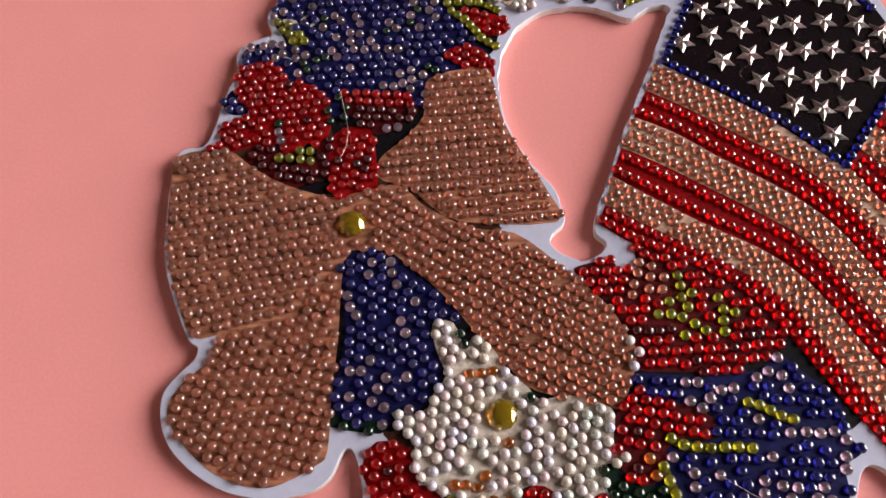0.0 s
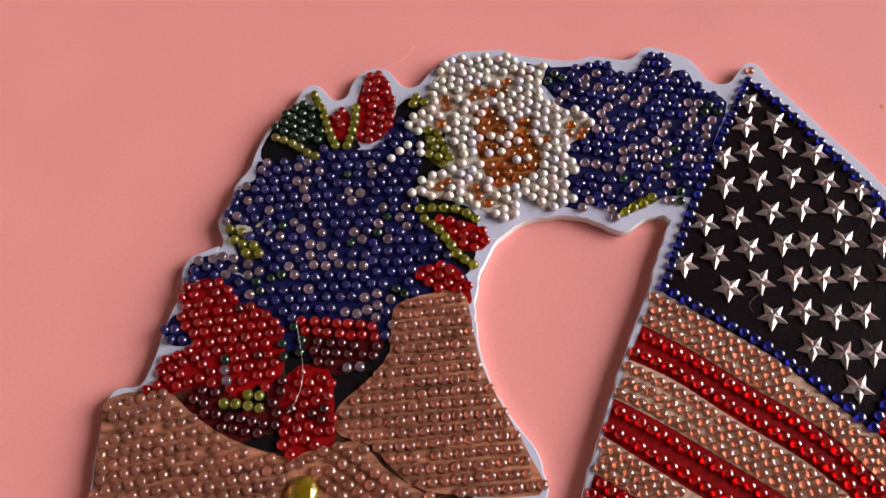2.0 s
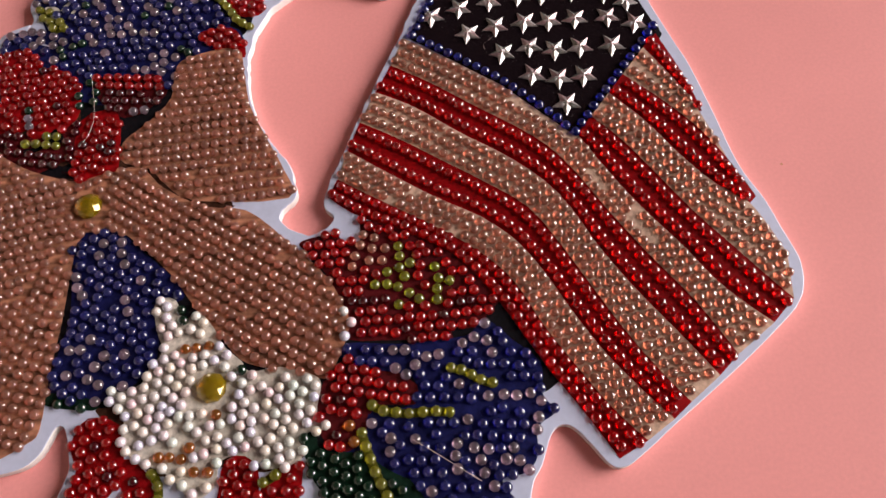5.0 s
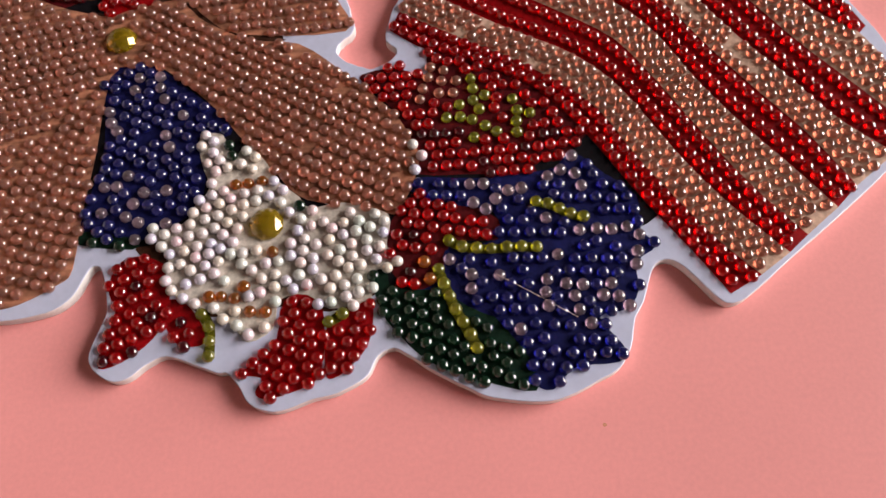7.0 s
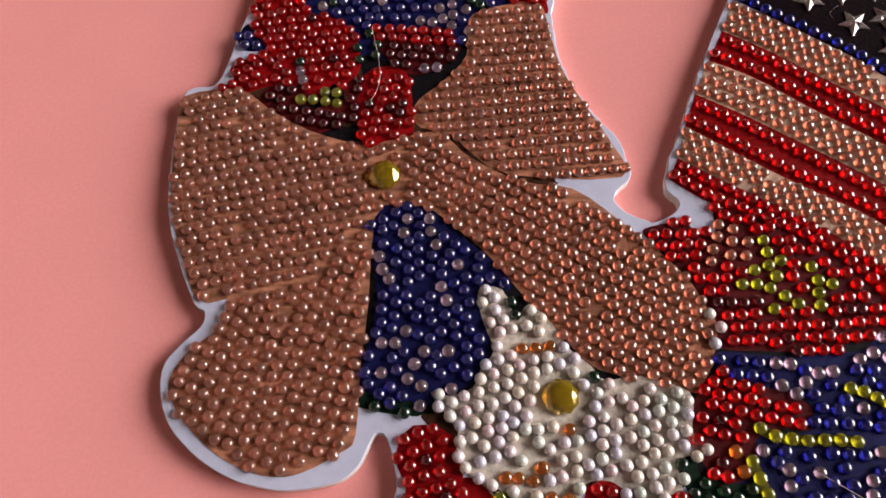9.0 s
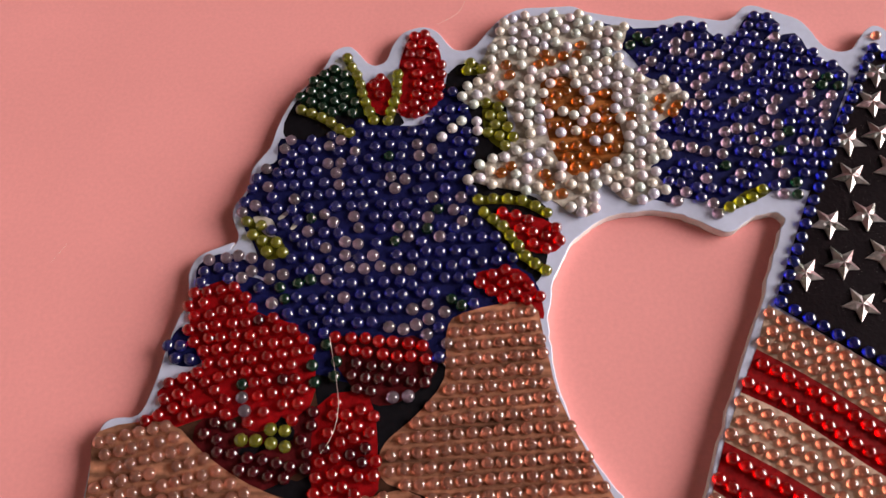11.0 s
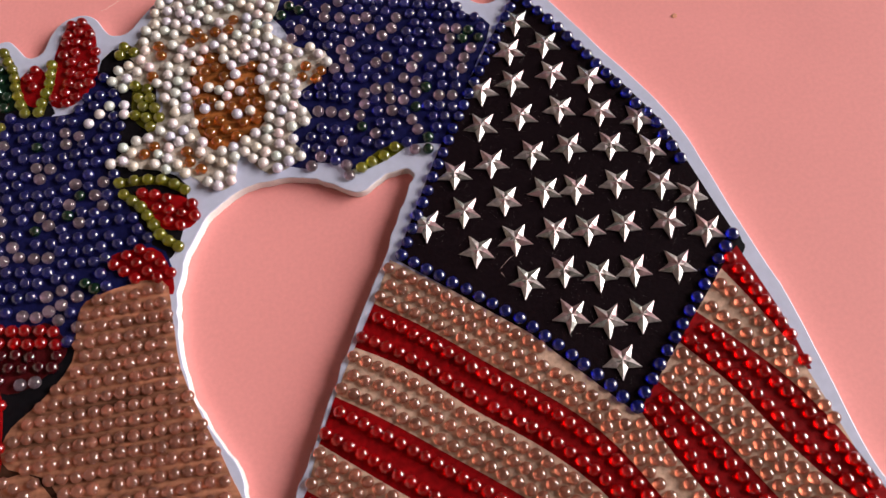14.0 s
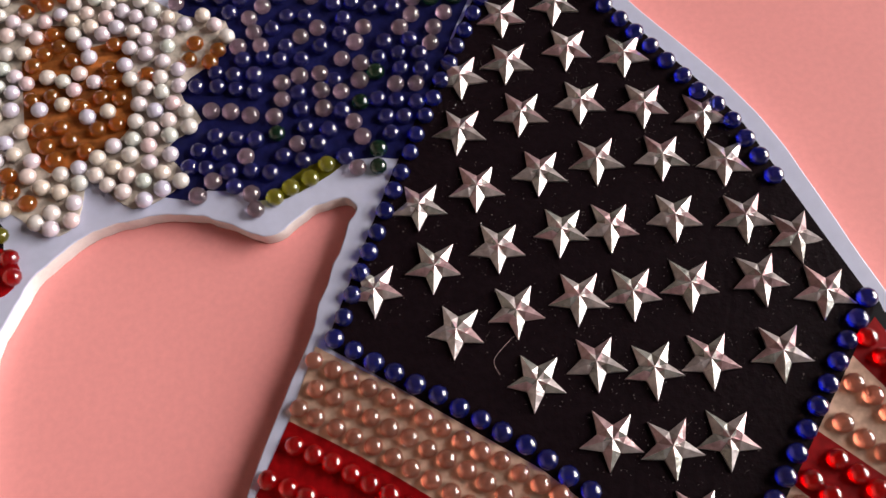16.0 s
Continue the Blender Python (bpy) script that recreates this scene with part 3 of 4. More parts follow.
MID_LILAC = [
    (-83.5, -61.2), (-77.8, -61.2), (-84.3, -65.2), (-77.4, -64.8), (-75.9, -68.5), (-70.3, -74.0), (-89.4, -75.3),
    (-90.3, -71.8), (-87.5, -77.9), (-74.4, -80.0), (-73.0, -83.6), (-82.8, -91.6), (-91.4, -92.3), (-88.6, -94.6),
    (-85.4, -94.6), (-78.2, -96.7), (-72.4, -96.5), (-80.5, -99.8), (-88.4, -102.0), (-82.0, -103.4), (-78.6, -105.1),
    (-71.6, -105.8), (-67.9, -106.3), (-78.9, -109.8)
]
# shadow where the bow loop meets the tail, drawn as a brown patch
FOLD_SHADOW = [
    (-88, -30), (-80, -30.5), (-68, -39), (-56, -46.6), (-46, -48.8), (-46, -51), (-56, -51.5), (-70, -45), (-84, -38)
]
LEAF_GAP = [
    (-9, -116), (4, -118), (9, -130), (6, -138), (0, -137), (-9, -127)
]
BLUE_WING = [
    (-131, 19.6), (-126.5, 22.6), (-121, 22), (-118, 16), (-124, 14.6), (-130.5, 15)
]
CANTON_FOOT = [
    (90, 8), (93.4, 5.2), (92.4, 1.6), (80, -13.5), (66, -31), (60.5, -35), (58, -30), (72, -14)
]

# ---- building helpers ----
MM = 0.001
TOP = 3.2  # the board's upper face, mm over the table
rng = random.Random(7)


def thing(name, label, category, group="", kind=""):
    return tagged(new(name), label, category, group, kind)


def part(name, bm, mat, parent, label=""):
    me = bpy.data.meshes.new(name)
    bm.to_mesh(me)
    bm.free()
    for m in mat if isinstance(mat, (list, tuple)) else [mat]:
        me.materials.append(m)
    ob = new(name, me)
    ob.parent = parent
    return tagged(ob, label)


def box(bm, x0, y0, z0, x1, y1, z1):
    made = bmesh.ops.create_cube(bm, size=1)["verts"]
    for v in made:
        v.co = Vector(((x0 + x1) / 2 + v.co.x * (x1 - x0), (y0 + y1) / 2 + v.co.y * (y1 - y0), (z0 + z1) / 2 + v.co.z * (z1 - z0)))


def smooth(points, closed=True, steps=4):
    """A Catmull-Rom curve through control points."""
    n, out = len(points), []
    for i in range(n if closed else n - 1):
        take = [points[k % n] if closed else points[min(max(k, 0), n - 1)] for k in range(i - 1, i + 3)]
        a, b, c, d = [Vector(p) for p in take]
        for s in range(steps):
            t = s / steps
            out.append(0.5 * (2 * b + (c - a) * t + (2 * a - 5 * b + 4 * c - d) * t * t + (3 * b - a - 3 * c + d) * t ** 3))
    if not closed:
        out.append(Vector(points[-1]))
    return out


def worn(loop, depth):
    """A cut outline with the small waves of a worn die."""
    out = []
    for i, p in enumerate(loop):
        d = (loop[(i + 1) % len(loop)] - loop[i - 1]).normalized()
        w = noise.noise(Vector((p.x * 0.22, p.y * 0.22, 5.0))) + 0.5 * noise.noise(Vector((p.x * 0.6, p.y * 0.6, 9.0)))
        out.append(p + Vector((-d.y, d.x)) * w * depth)
    return out


def along(curve, f):
    """The place at the fraction f of a curve's length."""
    lengths = [0.0]
    for a, b in zip(curve, curve[1:]):
        lengths.append(lengths[-1] + (b - a).length)
    want = f * lengths[-1]
    for i in range(len(curve) - 1):
        if lengths[i + 1] >= want:
            return curve[i].lerp(curve[i + 1], (want - lengths[i]) / max(1e-9, lengths[i + 1] - lengths[i]))
    return curve[-1]


def span(curve):
    return sum((b - a).length for a, b in zip(curve, curve[1:]))


def inside(p, poly):
    hit, n = False, len(poly)
    for i in range(n):
        a, b = poly[i], poly[i - 1]
        if (a.y > p.y) != (b.y > p.y) and p.x < (b.x - a.x) * (p.y - a.y) / (b.y - a.y) + a.x:
            hit = not hit
    return hit


def to_edge(p, poly):
    best = 1e9
    for i in range(len(poly)):
        a, b = poly[i - 1], poly[i]
        d = b - a
        t = min(1, max(0, (p - a).dot(d) / max(1e-9, d.length_squared)))
        best = min(best, (p - a - d * t).length)
    return best


def slab(name, loops, z0, z1, mats, parent, label="", bevel=0.0):
    """A flat piece with the given outlines (the first outside, the rest holes), from z0 to z1 in mm."""
    cu = bpy.data.curves.new(name, "CURVE")
    cu.dimensions, cu.fill_mode = "2D", "BOTH"
    cu.extrude, cu.bevel_depth, cu.bevel_resolution = (z1 - z0) / 2 * MM - bevel * MM, bevel * MM, 2
    for loop in loops:
        sp = cu.splines.new("POLY")
        sp.points.add(len(loop) - 1)
        for pt, p in zip(sp.points, loop):
            pt.co = (p.x * MM, p.y * MM, 0, 1)
        sp.use_cyclic_u = True
    cu.offset = -bevel * MM
    holder = bpy.data.objects.new(name, cu)
    scene.collection.objects.link(holder)
    bpy.context.view_layer.update()
    me = bpy.data.meshes.new_from_object(holder.evaluated_get(bpy.context.evaluated_depsgraph_get()))
    bpy.data.objects.remove(holder)
    bpy.data.curves.remove(cu)
    me.name = name
    me.materials.clear()
    for m in mats:
        me.materials.append(m)
    for poly in me.polygons:
        poly.material_index = 0 if poly.normal.z > 0.6 or len(mats) == 1 else 1
    ob = new(name, me)
    ob.location.z = (z0 + z1) / 2 * MM
    ob.parent = parent
    return tagged(ob, label)


# ---- the room around ----
def room():
    lo, hi, bottom, top = (-1.6, -1.7), (WINDOW_X, 2.0), -0.75, 2.5
    bm = bmesh.new()
    box(bm, lo[0], lo[1], bottom - 0.1, hi[0], hi[1], bottom)
    tagged(part("floor", bm, WOOD, None), "brown wooden floor under the table", "floor", kind="structure")
    bm = bmesh.new()
    box(bm, lo[0], lo[1], top, hi[0], hi[1], top + 0.1)
    tagged(part("ceiling", bm, PLASTER, None), "plain pale plaster ceiling", "ceiling", kind="structure")
    for name, b in (("wall_west", (lo[0] - 0.1, lo[1], lo[0], hi[1])), ("wall_south", (lo[0], lo[1] - 0.1, hi[0], lo[1])), ("wall_north", (lo[0], hi[1], hi[0], hi[1] + 0.1))):
        bm = bmesh.new()
        box(bm, b[0], b[1], bottom, b[2], b[3], top)
        tagged(part(name, bm, PLASTER, None), "plain pale plaster wall", "wall", kind="structure")
    y0, y1, z0, z1 = WINDOW_Y - WINDOW_W / 2, WINDOW_Y + WINDOW_W / 2, WINDOW_Z - WINDOW_H / 2, WINDOW_Z + WINDOW_H / 2
    bm = bmesh.new()
    for b in ((lo[1], bottom, y0, top), (y1, bottom, hi[1], top), (y0, bottom, y1, z0), (y0, z1, y1, top)):
        box(bm, hi[0], b[0], b[1], hi[0] + 0.12, b[2], b[3])
    tagged(part("wall_east", bm, PLASTER, None), "plain pale plaster wall with a window opening", "wall", kind="structure")


def table():
    bm = bmesh.new()
    box(bm, -0.75, -0.6, -0.03, 0.75, 0.6, 0)
    bmesh.ops.bevel(bm, geom=[e for e in bm.edges], offset=0.004, segments=2, affect="EDGES")
    ob = part("table_top", bm, PINK, None)
    tagged(ob, "smooth matt pink table top", "table", kind="structure")
    bm = bmesh.new()
    box(bm, -0.5, -0.4, -0.75, 0.5, 0.4, -0.03)
    part("pedestal", bm, WOOD, ob)


room()
table()

# ---- beads, stars and gems: shared meshes ----
def turned(name, profile, segments, mat, flat=False, foil=None):
    """A turned shape from (radius, height) rings in mm."""
    verts, faces = [], []
    for k, (r, z) in enumerate(profile):
        for i in range(segments):
            a = 2 * math.pi * (i + (0.5 * k if flat else 0)) / segments
            verts.append((r * math.cos(a) * MM, r * math.sin(a) * MM, z * MM))
    for k in range(len(profile) - 1):
        for i in range(segments):
            a, b = k * segments + i, k * segments + (i + 1) % segments
            c, d = a + segments, b + segments
            faces += [(a, b, c), (b, d, c)] if flat else [(a, b, d, c)]
    faces.append(tuple(range((len(profile) - 1) * segments, len(profile) * segments)))
    if foil:
        faces.append(tuple(range(segments - 1, -1, -1)))
    me = bpy.data.meshes.new(name)
    me.from_pydata(verts, [], faces)
    me.materials.append(mat)
    me.polygons.foreach_set("use_smooth", [not flat] * len(me.polygons))
    if foil:
        me.materials.append(foil)
        base = me.polygons[len(faces) - 1]
        base.material_index, base.use_smooth = 1, False
    return me


DOME = [(1.52, 0.0), (1.58, 0.45), (1.40, 0.98), (0.98, 1.40), (0.48, 1.60)]
BEAD_MESH = {k: turned("bead", DOME, 10, m, False, FOIL.get(k)) for k, m in BEAD.items()}
BALL = [(1.05, 0.0), (1.46, 0.55), (1.48, 1.0), (1.14, 1.58), (0.60, 1.90), (0.17, 1.99)]
BEAD_MESH["pearl"] = turned("bead", BALL, 12, BEAD["pearl"])


def bead(x, y, z, key, parent):
    ob = new("bead", BEAD_MESH[key])
    size = rng.uniform(0.95, 1.04) * (0.94 if key == "pink" else 1)
    ob.matrix_world = pose(x * MM, y * MM, (z + 0.07) * MM, rng.gauss(0, 1.5), rng.gauss(0, 1.5), rng.uniform(0, 360)) @ Matrix.Scale(size, 4)
    ob.parent = parent
    ob.matrix_parent_inverse = Matrix.Translation(parent.location).inverted()
    return ob


PLACED = []


def free_spot(p, gap):
    return all((p - q).length_squared > gap * gap for q in PLACED)


def put(p, z, key, parent, gap=2.75):
    if free_spot(p, gap):
        PLACED.append(Vector(p))
        bead(p.x, p.y, z, key, parent)


def run(points, z, key, parent, pitch=3.4, closed=False):
    """Beads in line along a curve."""
    curve = smooth(points, closed, 8)
    n = max(1, round(span(curve) / pitch))
    for i in range(n + 1):
        p = along(curve, i / n)
        put(p + Vector((rng.gauss(0, 0.08), rng.gauss(0, 0.08))), z, key, parent, 2.5)


def cluster(points, z, key, parent):
    for p in points:
        put(Vector(p), z, key, parent, 2.5)


def fill(poly, z, parent, pick, angle=0.0, pitch=3.45, row=3.1, jitter=0.2, inset=-0.3, skip=0.03, stagger=True, bend=0.0, loose=1.0):
    """Rows of beads over an outline; pick gives the colour at a place."""
    c = sum(poly, Vector((0, 0))) / len(poly)
    u = Vector((math.cos(radians(angle)), math.sin(radians(angle))))
    v = Vector((-u.y, u.x))
    reach = max((p - c).length for p in poly) + 4
    rows = int(reach / row) + 1
    for j in range(-rows, rows + 1):
        phase = rng.uniform(-0.15, 0.15) + (0.5 * (j % 2) if stagger else rng.random())
        for i in range(-int(reach / pitch), int(reach / pitch) + 1):
            a = (i + phase) * pitch
            p = c + u * a + v * (j * row + bend * a * a) + Vector((rng.gauss(0, jitter), rng.gauss(0, jitter)))
            depth = to_edge(p, poly) * (1 if inside(p, poly) else -1)
            if depth > inset and rng.random() > skip:
                key = pick(p)
                if key:
                    put(p, z, key, parent)
    lo, hi = Vector((min(p.x for p in poly), min(p.y for p in poly))), Vector((max(p.x for p in poly), max(p.y for p in poly)))
    for _ in range(int(loose * (hi.x - lo.x) * (hi.y - lo.y))):
        p = Vector((rng.uniform(lo.x, hi.x), rng.uniform(lo.y, hi.y)))
        if inside(p, poly) and free_spot(p, 2.95):
            put(p, z, pick(p), parent, 2.9)


def mix(**weights):
    keys, w = list(weights), list(weights.values())
    return lambda p: rng.choices(keys, w)[0]


# ---- the wreath plaque ----
wreath = thing("wreath_plaque", "bead-covered flag, bow and flower wreath plaque lying on the pink table", "wreath decoration")
outer = smooth(EDGE_TOP + EDGE_TOP_B + EDGE_FLAG + EDGE_RIGHT + EDGE_BOTTOM + EDGE_LEFT + EDGE_LEFT_UP, True, 4)
hole = smooth(HOLE_TOP + HOLE_LOW, True, 6)
outer = worn(outer, 0.14)
hole = worn(hole, 0.55)
slab("board", [outer, hole], 0.0, TOP, [FACE, SIDE], wreath, "pale lavender-grey board with white cut edges", bevel=0.25)


LAYERS = []


def printed(name, points, key, layer, label="", steps=3):
    """A printed, slightly raised area of the picture. Returns the part, its outline and the height of its face."""
    poly = smooth(points, True, steps) if steps > 1 else [Vector(p) for p in points]
    z1 = TOP + 0.05 + 0.04 * layer + 0.0006 * len(LAYERS)
    LAYERS.append(name)
    return slab(name, [poly], TOP - 0.1, z1, [PRINT[key]], wreath, label), poly, z1


# dark grounds between the flowers; the brown strip under the bow loop is painted shadow
for pts, key, layer in ((BLACKA, "black", 0.1), (BLACKB, "black", 0), (DARK1, "brown", -0.3), (DARK2, "black", 0), (DARK3, "black", 0), (DARK5, "black", -0.1), (DARK6, "brown", -0.2), (DARK7, "navy", 0.2), (FOLD_SHADOW, "brown", 0.3), (LEAF_GAP, "navy", 0.15), (CANTON_FOOT, "black", 0.1)):
    printed("dark_ground", pts, key, layer, "dark ground between the flowers and painted shadow under the bow loop")

# gems first, so that beads keep clear of them
GEM = turned("gem", [(4.1, 0.0), (4.45, 0.6), (3.8, 1.7), (2.7, 2.5), (1.4, 2.85)], 9, AMBER, flat=True, foil=AMBER_FOIL)


def gem(x, y, z):
    ob = new("gem", GEM)
    ob.location = (x * MM, y * MM, (z + 0.15) * MM)
    ob.parent = wreath
    tagged(ob, "large faceted amber-yellow rhinestone")
    for k in range(8):
        PLACED.append(Vector((x + 3.6 * math.cos(k * 0.785), y + 3.6 * math.sin(k * 0.785))))
    PLACED.append(Vector((x, y)))


# flag: the starry canton
canton, canton_poly, canton_z = printed("canton", CANTON, "star_field", 2, "black star field edged with blue beads", 1)
rim = [Vector(p) for p in CANTON]
mid = sum(rim, Vector((0, 0))) / len(rim)
inner = [p + (mid - p).normalized() * 1.6 for p in rim]
run(inner[0:7], canton_z, "blue", canton, 3.8)
run(inner[8:10], canton_z, "blue", canton, 3.7)
run(inner[9:12], canton_z, "blue", canton, 3.7)
run(inner[11:14] + inner[0:1], canton_z, "blue", canton, 3.7)


def star_mesh(turn):
    """A clear-coated faceted star: five ridged arms, with a small cut star raised in the middle. Pink reflections and
    dimmer facets are coloured in, at random.
    """
    pick = random.Random(40 + turn)
    verts, faces, tone = [(0, 0, 1.3 * MM)], [], []
    for k in range(10):
        a = math.pi / 5 * k + pick.gauss(0, 0.02)
        r = (4.7, 2.12)[k % 2] * pick.uniform(0.96, 1.03)
        q, h = ((1.5, 1.32), (0.9, 0.84))[k % 2]
        c, s = math.cos(a), math.sin(a)
        h += pick.gauss(0, 0.07)
        verts += [(q * c * MM, q * s * MM, h * MM), (r * c * MM, r * s * MM, (0.34, 0.5)[k % 2] * MM), (r * c * MM, r * s * MM, 0)]
    for k in range(10):
        a, b = 1 + 3 * k, 1 + 3 * ((k + 1) % 10)
        faces += [(0, a, b), (a, a + 1, b + 1), (a, b + 1, b), (a + 1, a + 2, b + 2, b + 1)]
        if k % 2:
            faces[-3:-1] = [(a, a + 1, b), (a + 1, b + 1, b)]
        tone += [pick.choice((0, 0, 1, 2)), *[pick.choice((0, 0, 0, 1, 1, 2))] * 2, 0]
    me = bpy.data.meshes.new("star")
    me.from_pydata(verts, [], faces)
    for mat in (SILVER, SILVER_PINK_REFLECTION, SILVER_SHADED):
        me.materials.append(mat)
    me.polygons.foreach_set("material_index", tone)
    return me


cluster(POLE_TIP, TOP, "pink", canton)
STAR = [star_mesh(k) for k in range(9)]
for x, y in STARS1:
    ob = new("star", rng.choice(STAR))
    ob.matrix_world = pose(x * MM, y * MM, canton_z * MM, rng.gauss(0, 2), rng.gauss(0, 2), -96 + rng.gauss(0, 3))
    ob.parent = canton
    ob.matrix_parent_inverse = Matrix.Translation(canton.location).inverted()

# dried glue round the stars
verts, faces = [], []
for x, y in STARS1:
    for k in range(46):
        a, r = rng.uniform(0, 6.28), rng.choice((rng.uniform(2.4, 5.8), rng.gauss(4.6, 0.35)))
        cx, cy, s = x + r * math.cos(a), y + r * math.sin(a), rng.uniform(0.04, 0.13)
        if not inside(Vector((cx, cy)), inner):
            continue
        n, w = len(verts), rng.uniform(0, 6.28)
        for j in range(4):
            q = s * rng.uniform(0.7, 1.5)
            verts.append(((cx + q * math.cos(w + j * 1.57)) * MM, (cy + q * math.sin(w + j * 1.57)) * MM, (canton_z - 0.02) * MM))
        verts.append((cx * MM, cy * MM, (canton_z + s * 0.8) * MM))
        faces += [(n + j, n + (j + 1) % 4, n + 4) for j in range(4)]
me = bpy.data.meshes.new("glue_specks")
me.from_pydata(verts, [], faces)
me.materials.append(GLUE)
specks = new("glue_specks", me)
specks.parent = canton
specks.matrix_parent_inverse = Matrix.Translation(canton.location).inverted()
tagged(specks, "tiny specks of dried clear glue", kind="stuff")

# flag: stripes between pairs of curves
def stripe(low, high, rows, key, ground, label, gaps=()):
    a, b = smooth(low, False, 4), smooth(high, False, 4)
    n = 24
    left = [along(a, i / n) for i in range(n + 1)]
    right = [along(b, i / n) for i in range(n + 1)]
    z1 = TOP + 0.12
    ob = slab("stripe", [left + right[::-1]], TOP - 0.1, z1, [PRINT[ground]], wreath, label)
    for r in range(rows):
        f = (r + 0.5) / rows
        f = 0.5 + (f - 0.5) * (1.0 if rows == 2 else 0.96)
        line = [p.lerp(q, f) for p, q in zip(left, right)]
        count = int(span(line) / 3.2)
        for i in range(count + 1):
            s = (i + 0.25 + 0.5 * (r % 2)) / (count + 1)
            if any(r == g and lo < s < hi for g, lo, hi in gaps) or rng.random() < 0.006:
                continue
            p = along(line, s) + Vector((rng.gauss(0, 0.08), rng.gauss(0, 0.08)))
            if inside(p, outer) and to_edge(p, outer) > 2.7:
                put(p, z1, key, ob, 2.6)


RED_LABEL, PALE_LABEL = "red stripe with rows of red beads", "cream stripe with rows of rose-pink beads"
stripe(B0, B1, 2, "red", "red", RED_LABEL)
stripe(B1, B2, 3, "pink", "cream", PALE_LABEL)
stripe(B2, B3, 2, "red", "red", RED_LABEL)
stripe(B3, B4, 3, "pink", "cream", PALE_LABEL)
stripe(B4, B5, 2, "red", "red", RED_LABEL)
stripe(B5, B6, 3, "pink", "cream", PALE_LABEL, [(1, 0.52, 0.60), (1, 0.66, 0.74)])
stripe(B6[4:], B7, 2, "red", "red", RED_LABEL)
stripe(B7, B8 + BRIGHT[5:6], 3, "pink", "cream", PALE_LABEL)
stripe(B8, B9, 2, "red", "red", RED_LABEL)
stripe(B9, B10 + BRIGHT[3:4], 2, "pink", "cream", PALE_LABEL, [(1, 0.6, 1.0)])
stripe(B10, BRIGHT[:3], 1, "red", "red", RED_LABEL)

# bow
for x, y in GEMS:
    gem(x, y, TOP + 0.1)
cluster(TAILPEARL, TOP + 0.2, "pearl", wreath)
LOOP_LABEL = "tan bow loop covered with rows of rose-pink beads"
TAIL_LABEL = "tan bow tail covered with rows of rose-pink beads"
for name, pts, label, angle, row in (
    ("bow_loop", LEFT_LOOP, LOOP_LABEL, 15, 3.3), ("bow_tail", LOWER_TAIL, TAIL_LABEL, 72, 3.5),
    ("bow_loop", RIGHT_LOOP, LOOP_LABEL, 5, 3.45), ("bow_tail", RIGHT_TAIL, TAIL_LABEL, -34, 3.25),
):
    PRINT["ribbon"] = material("print_ribbon", (0.31, 0.132, 0.08), 0.5, grain=0.2, grain_scale=700, stain=0.15, bump=0.1, spec=0.1, streak=angle)
    ob, poly, z1 = printed(name, pts, "ribbon", 3, label)
    fill(poly, z1, ob, mix(pink=1), angle, 3.15, row, 0.12, 0.6 if name == "bow_loop" else 0.1, 0.006, False, 0.0, 0.0)

# flowers
def flower(name, pts, ground, label, pick, layer=1, angle=0.0, **more):
    ob, poly, z1 = printed(name, pts, ground, layer, label)
    return ob, poly, z1, lambda: fill(poly, z1, ob, pick, angle, **more)


OLIVE_LINES = [OLIVE_L1, OLIVE_L2, OLIVE_L3, OLIVE_L4, OLIVE_L5, OLIVE_L6, OLIVE_L8, OLIVE_L9, OLIVE_L10, OLIVE_L11, OLIVE_L12]
for pts in OLIVE_LINES:
    curve = smooth(pts, False, 4)
    side = []
    for i, p in enumerate(curve):
        d = (curve[min(i + 1, len(curve) - 1)] - curve[max(i - 1, 0)]).normalized()
        side.append((p + Vector((-d.y, d.x)) * 1.2, p - Vector((-d.y, d.x)) * 1.2))
    ob = slab("leaf_vein", [[a for a, b in side] + [b for a, b in side[::-1]]], TOP - 0.1, TOP + 0.3, [PRINT["olive"]], wreath, "line of olive-green beads")
    run(pts, TOP + 0.3, "olive", ob)

iris_dark, _, iris_z, iris_fill = flower("flower", IRIS, "navy", "dark blue beaded flower with lilac flecks", mix(navy=0.2, iris=0.8), 2, -4, pitch=3.7, row=3.3, skip=0.06)
redup, _, redup_z, redup_fill = flower("flower", REDUP, "dark_red", "red beaded flower with an olive centre", lambda p: "dark_red" if noise.noise(Vector((p.x * 0.16, p.y * 0.16, 3.0))) > 0.34 else "red", 1, 3, pitch=3.2, row=3.2, skip=0.03, loose=3.0)
cluster(RED_CENTRE, redup_z, "olive", redup)
cluster(PINK_CL, redup_z, "pink", redup)
redup_fill()
cluster(IRIS_LIGHT, iris_z, "lilac", iris_dark)
cluster(COPPER_C, iris_z, "copper", iris_dark)
iris_fill()

lily, _, lily_z, lily_fill = flower("flower", WHITE_LILY, "white", "white pearl-beaded lily with copper flecks", mix(pearl=1), 4, 20, pitch=3.4, row=2.98, jitter=0.3, skip=0.03, inset=-0.5)
cluster(LILY_GREEN, lily_z, "green", lily)
cluster(LILY_BROWN, lily_z, "copper", lily)
lily_fill()
cluster(LILYSIDE, TOP + 0.2, "pearl", lily)

for a, b in (BARE_BARS[:2], BARE_BARS[2:]):
    printed("bare_patch", [(a[0] - 0.5, a[1]), (b[0] - 0.3, b[1] + 0.4), (b[0] + 0.5, b[1]), (a[0] + 0.3, a[1] - 0.5)], "white", 4, "bare white patch between the blue beads")
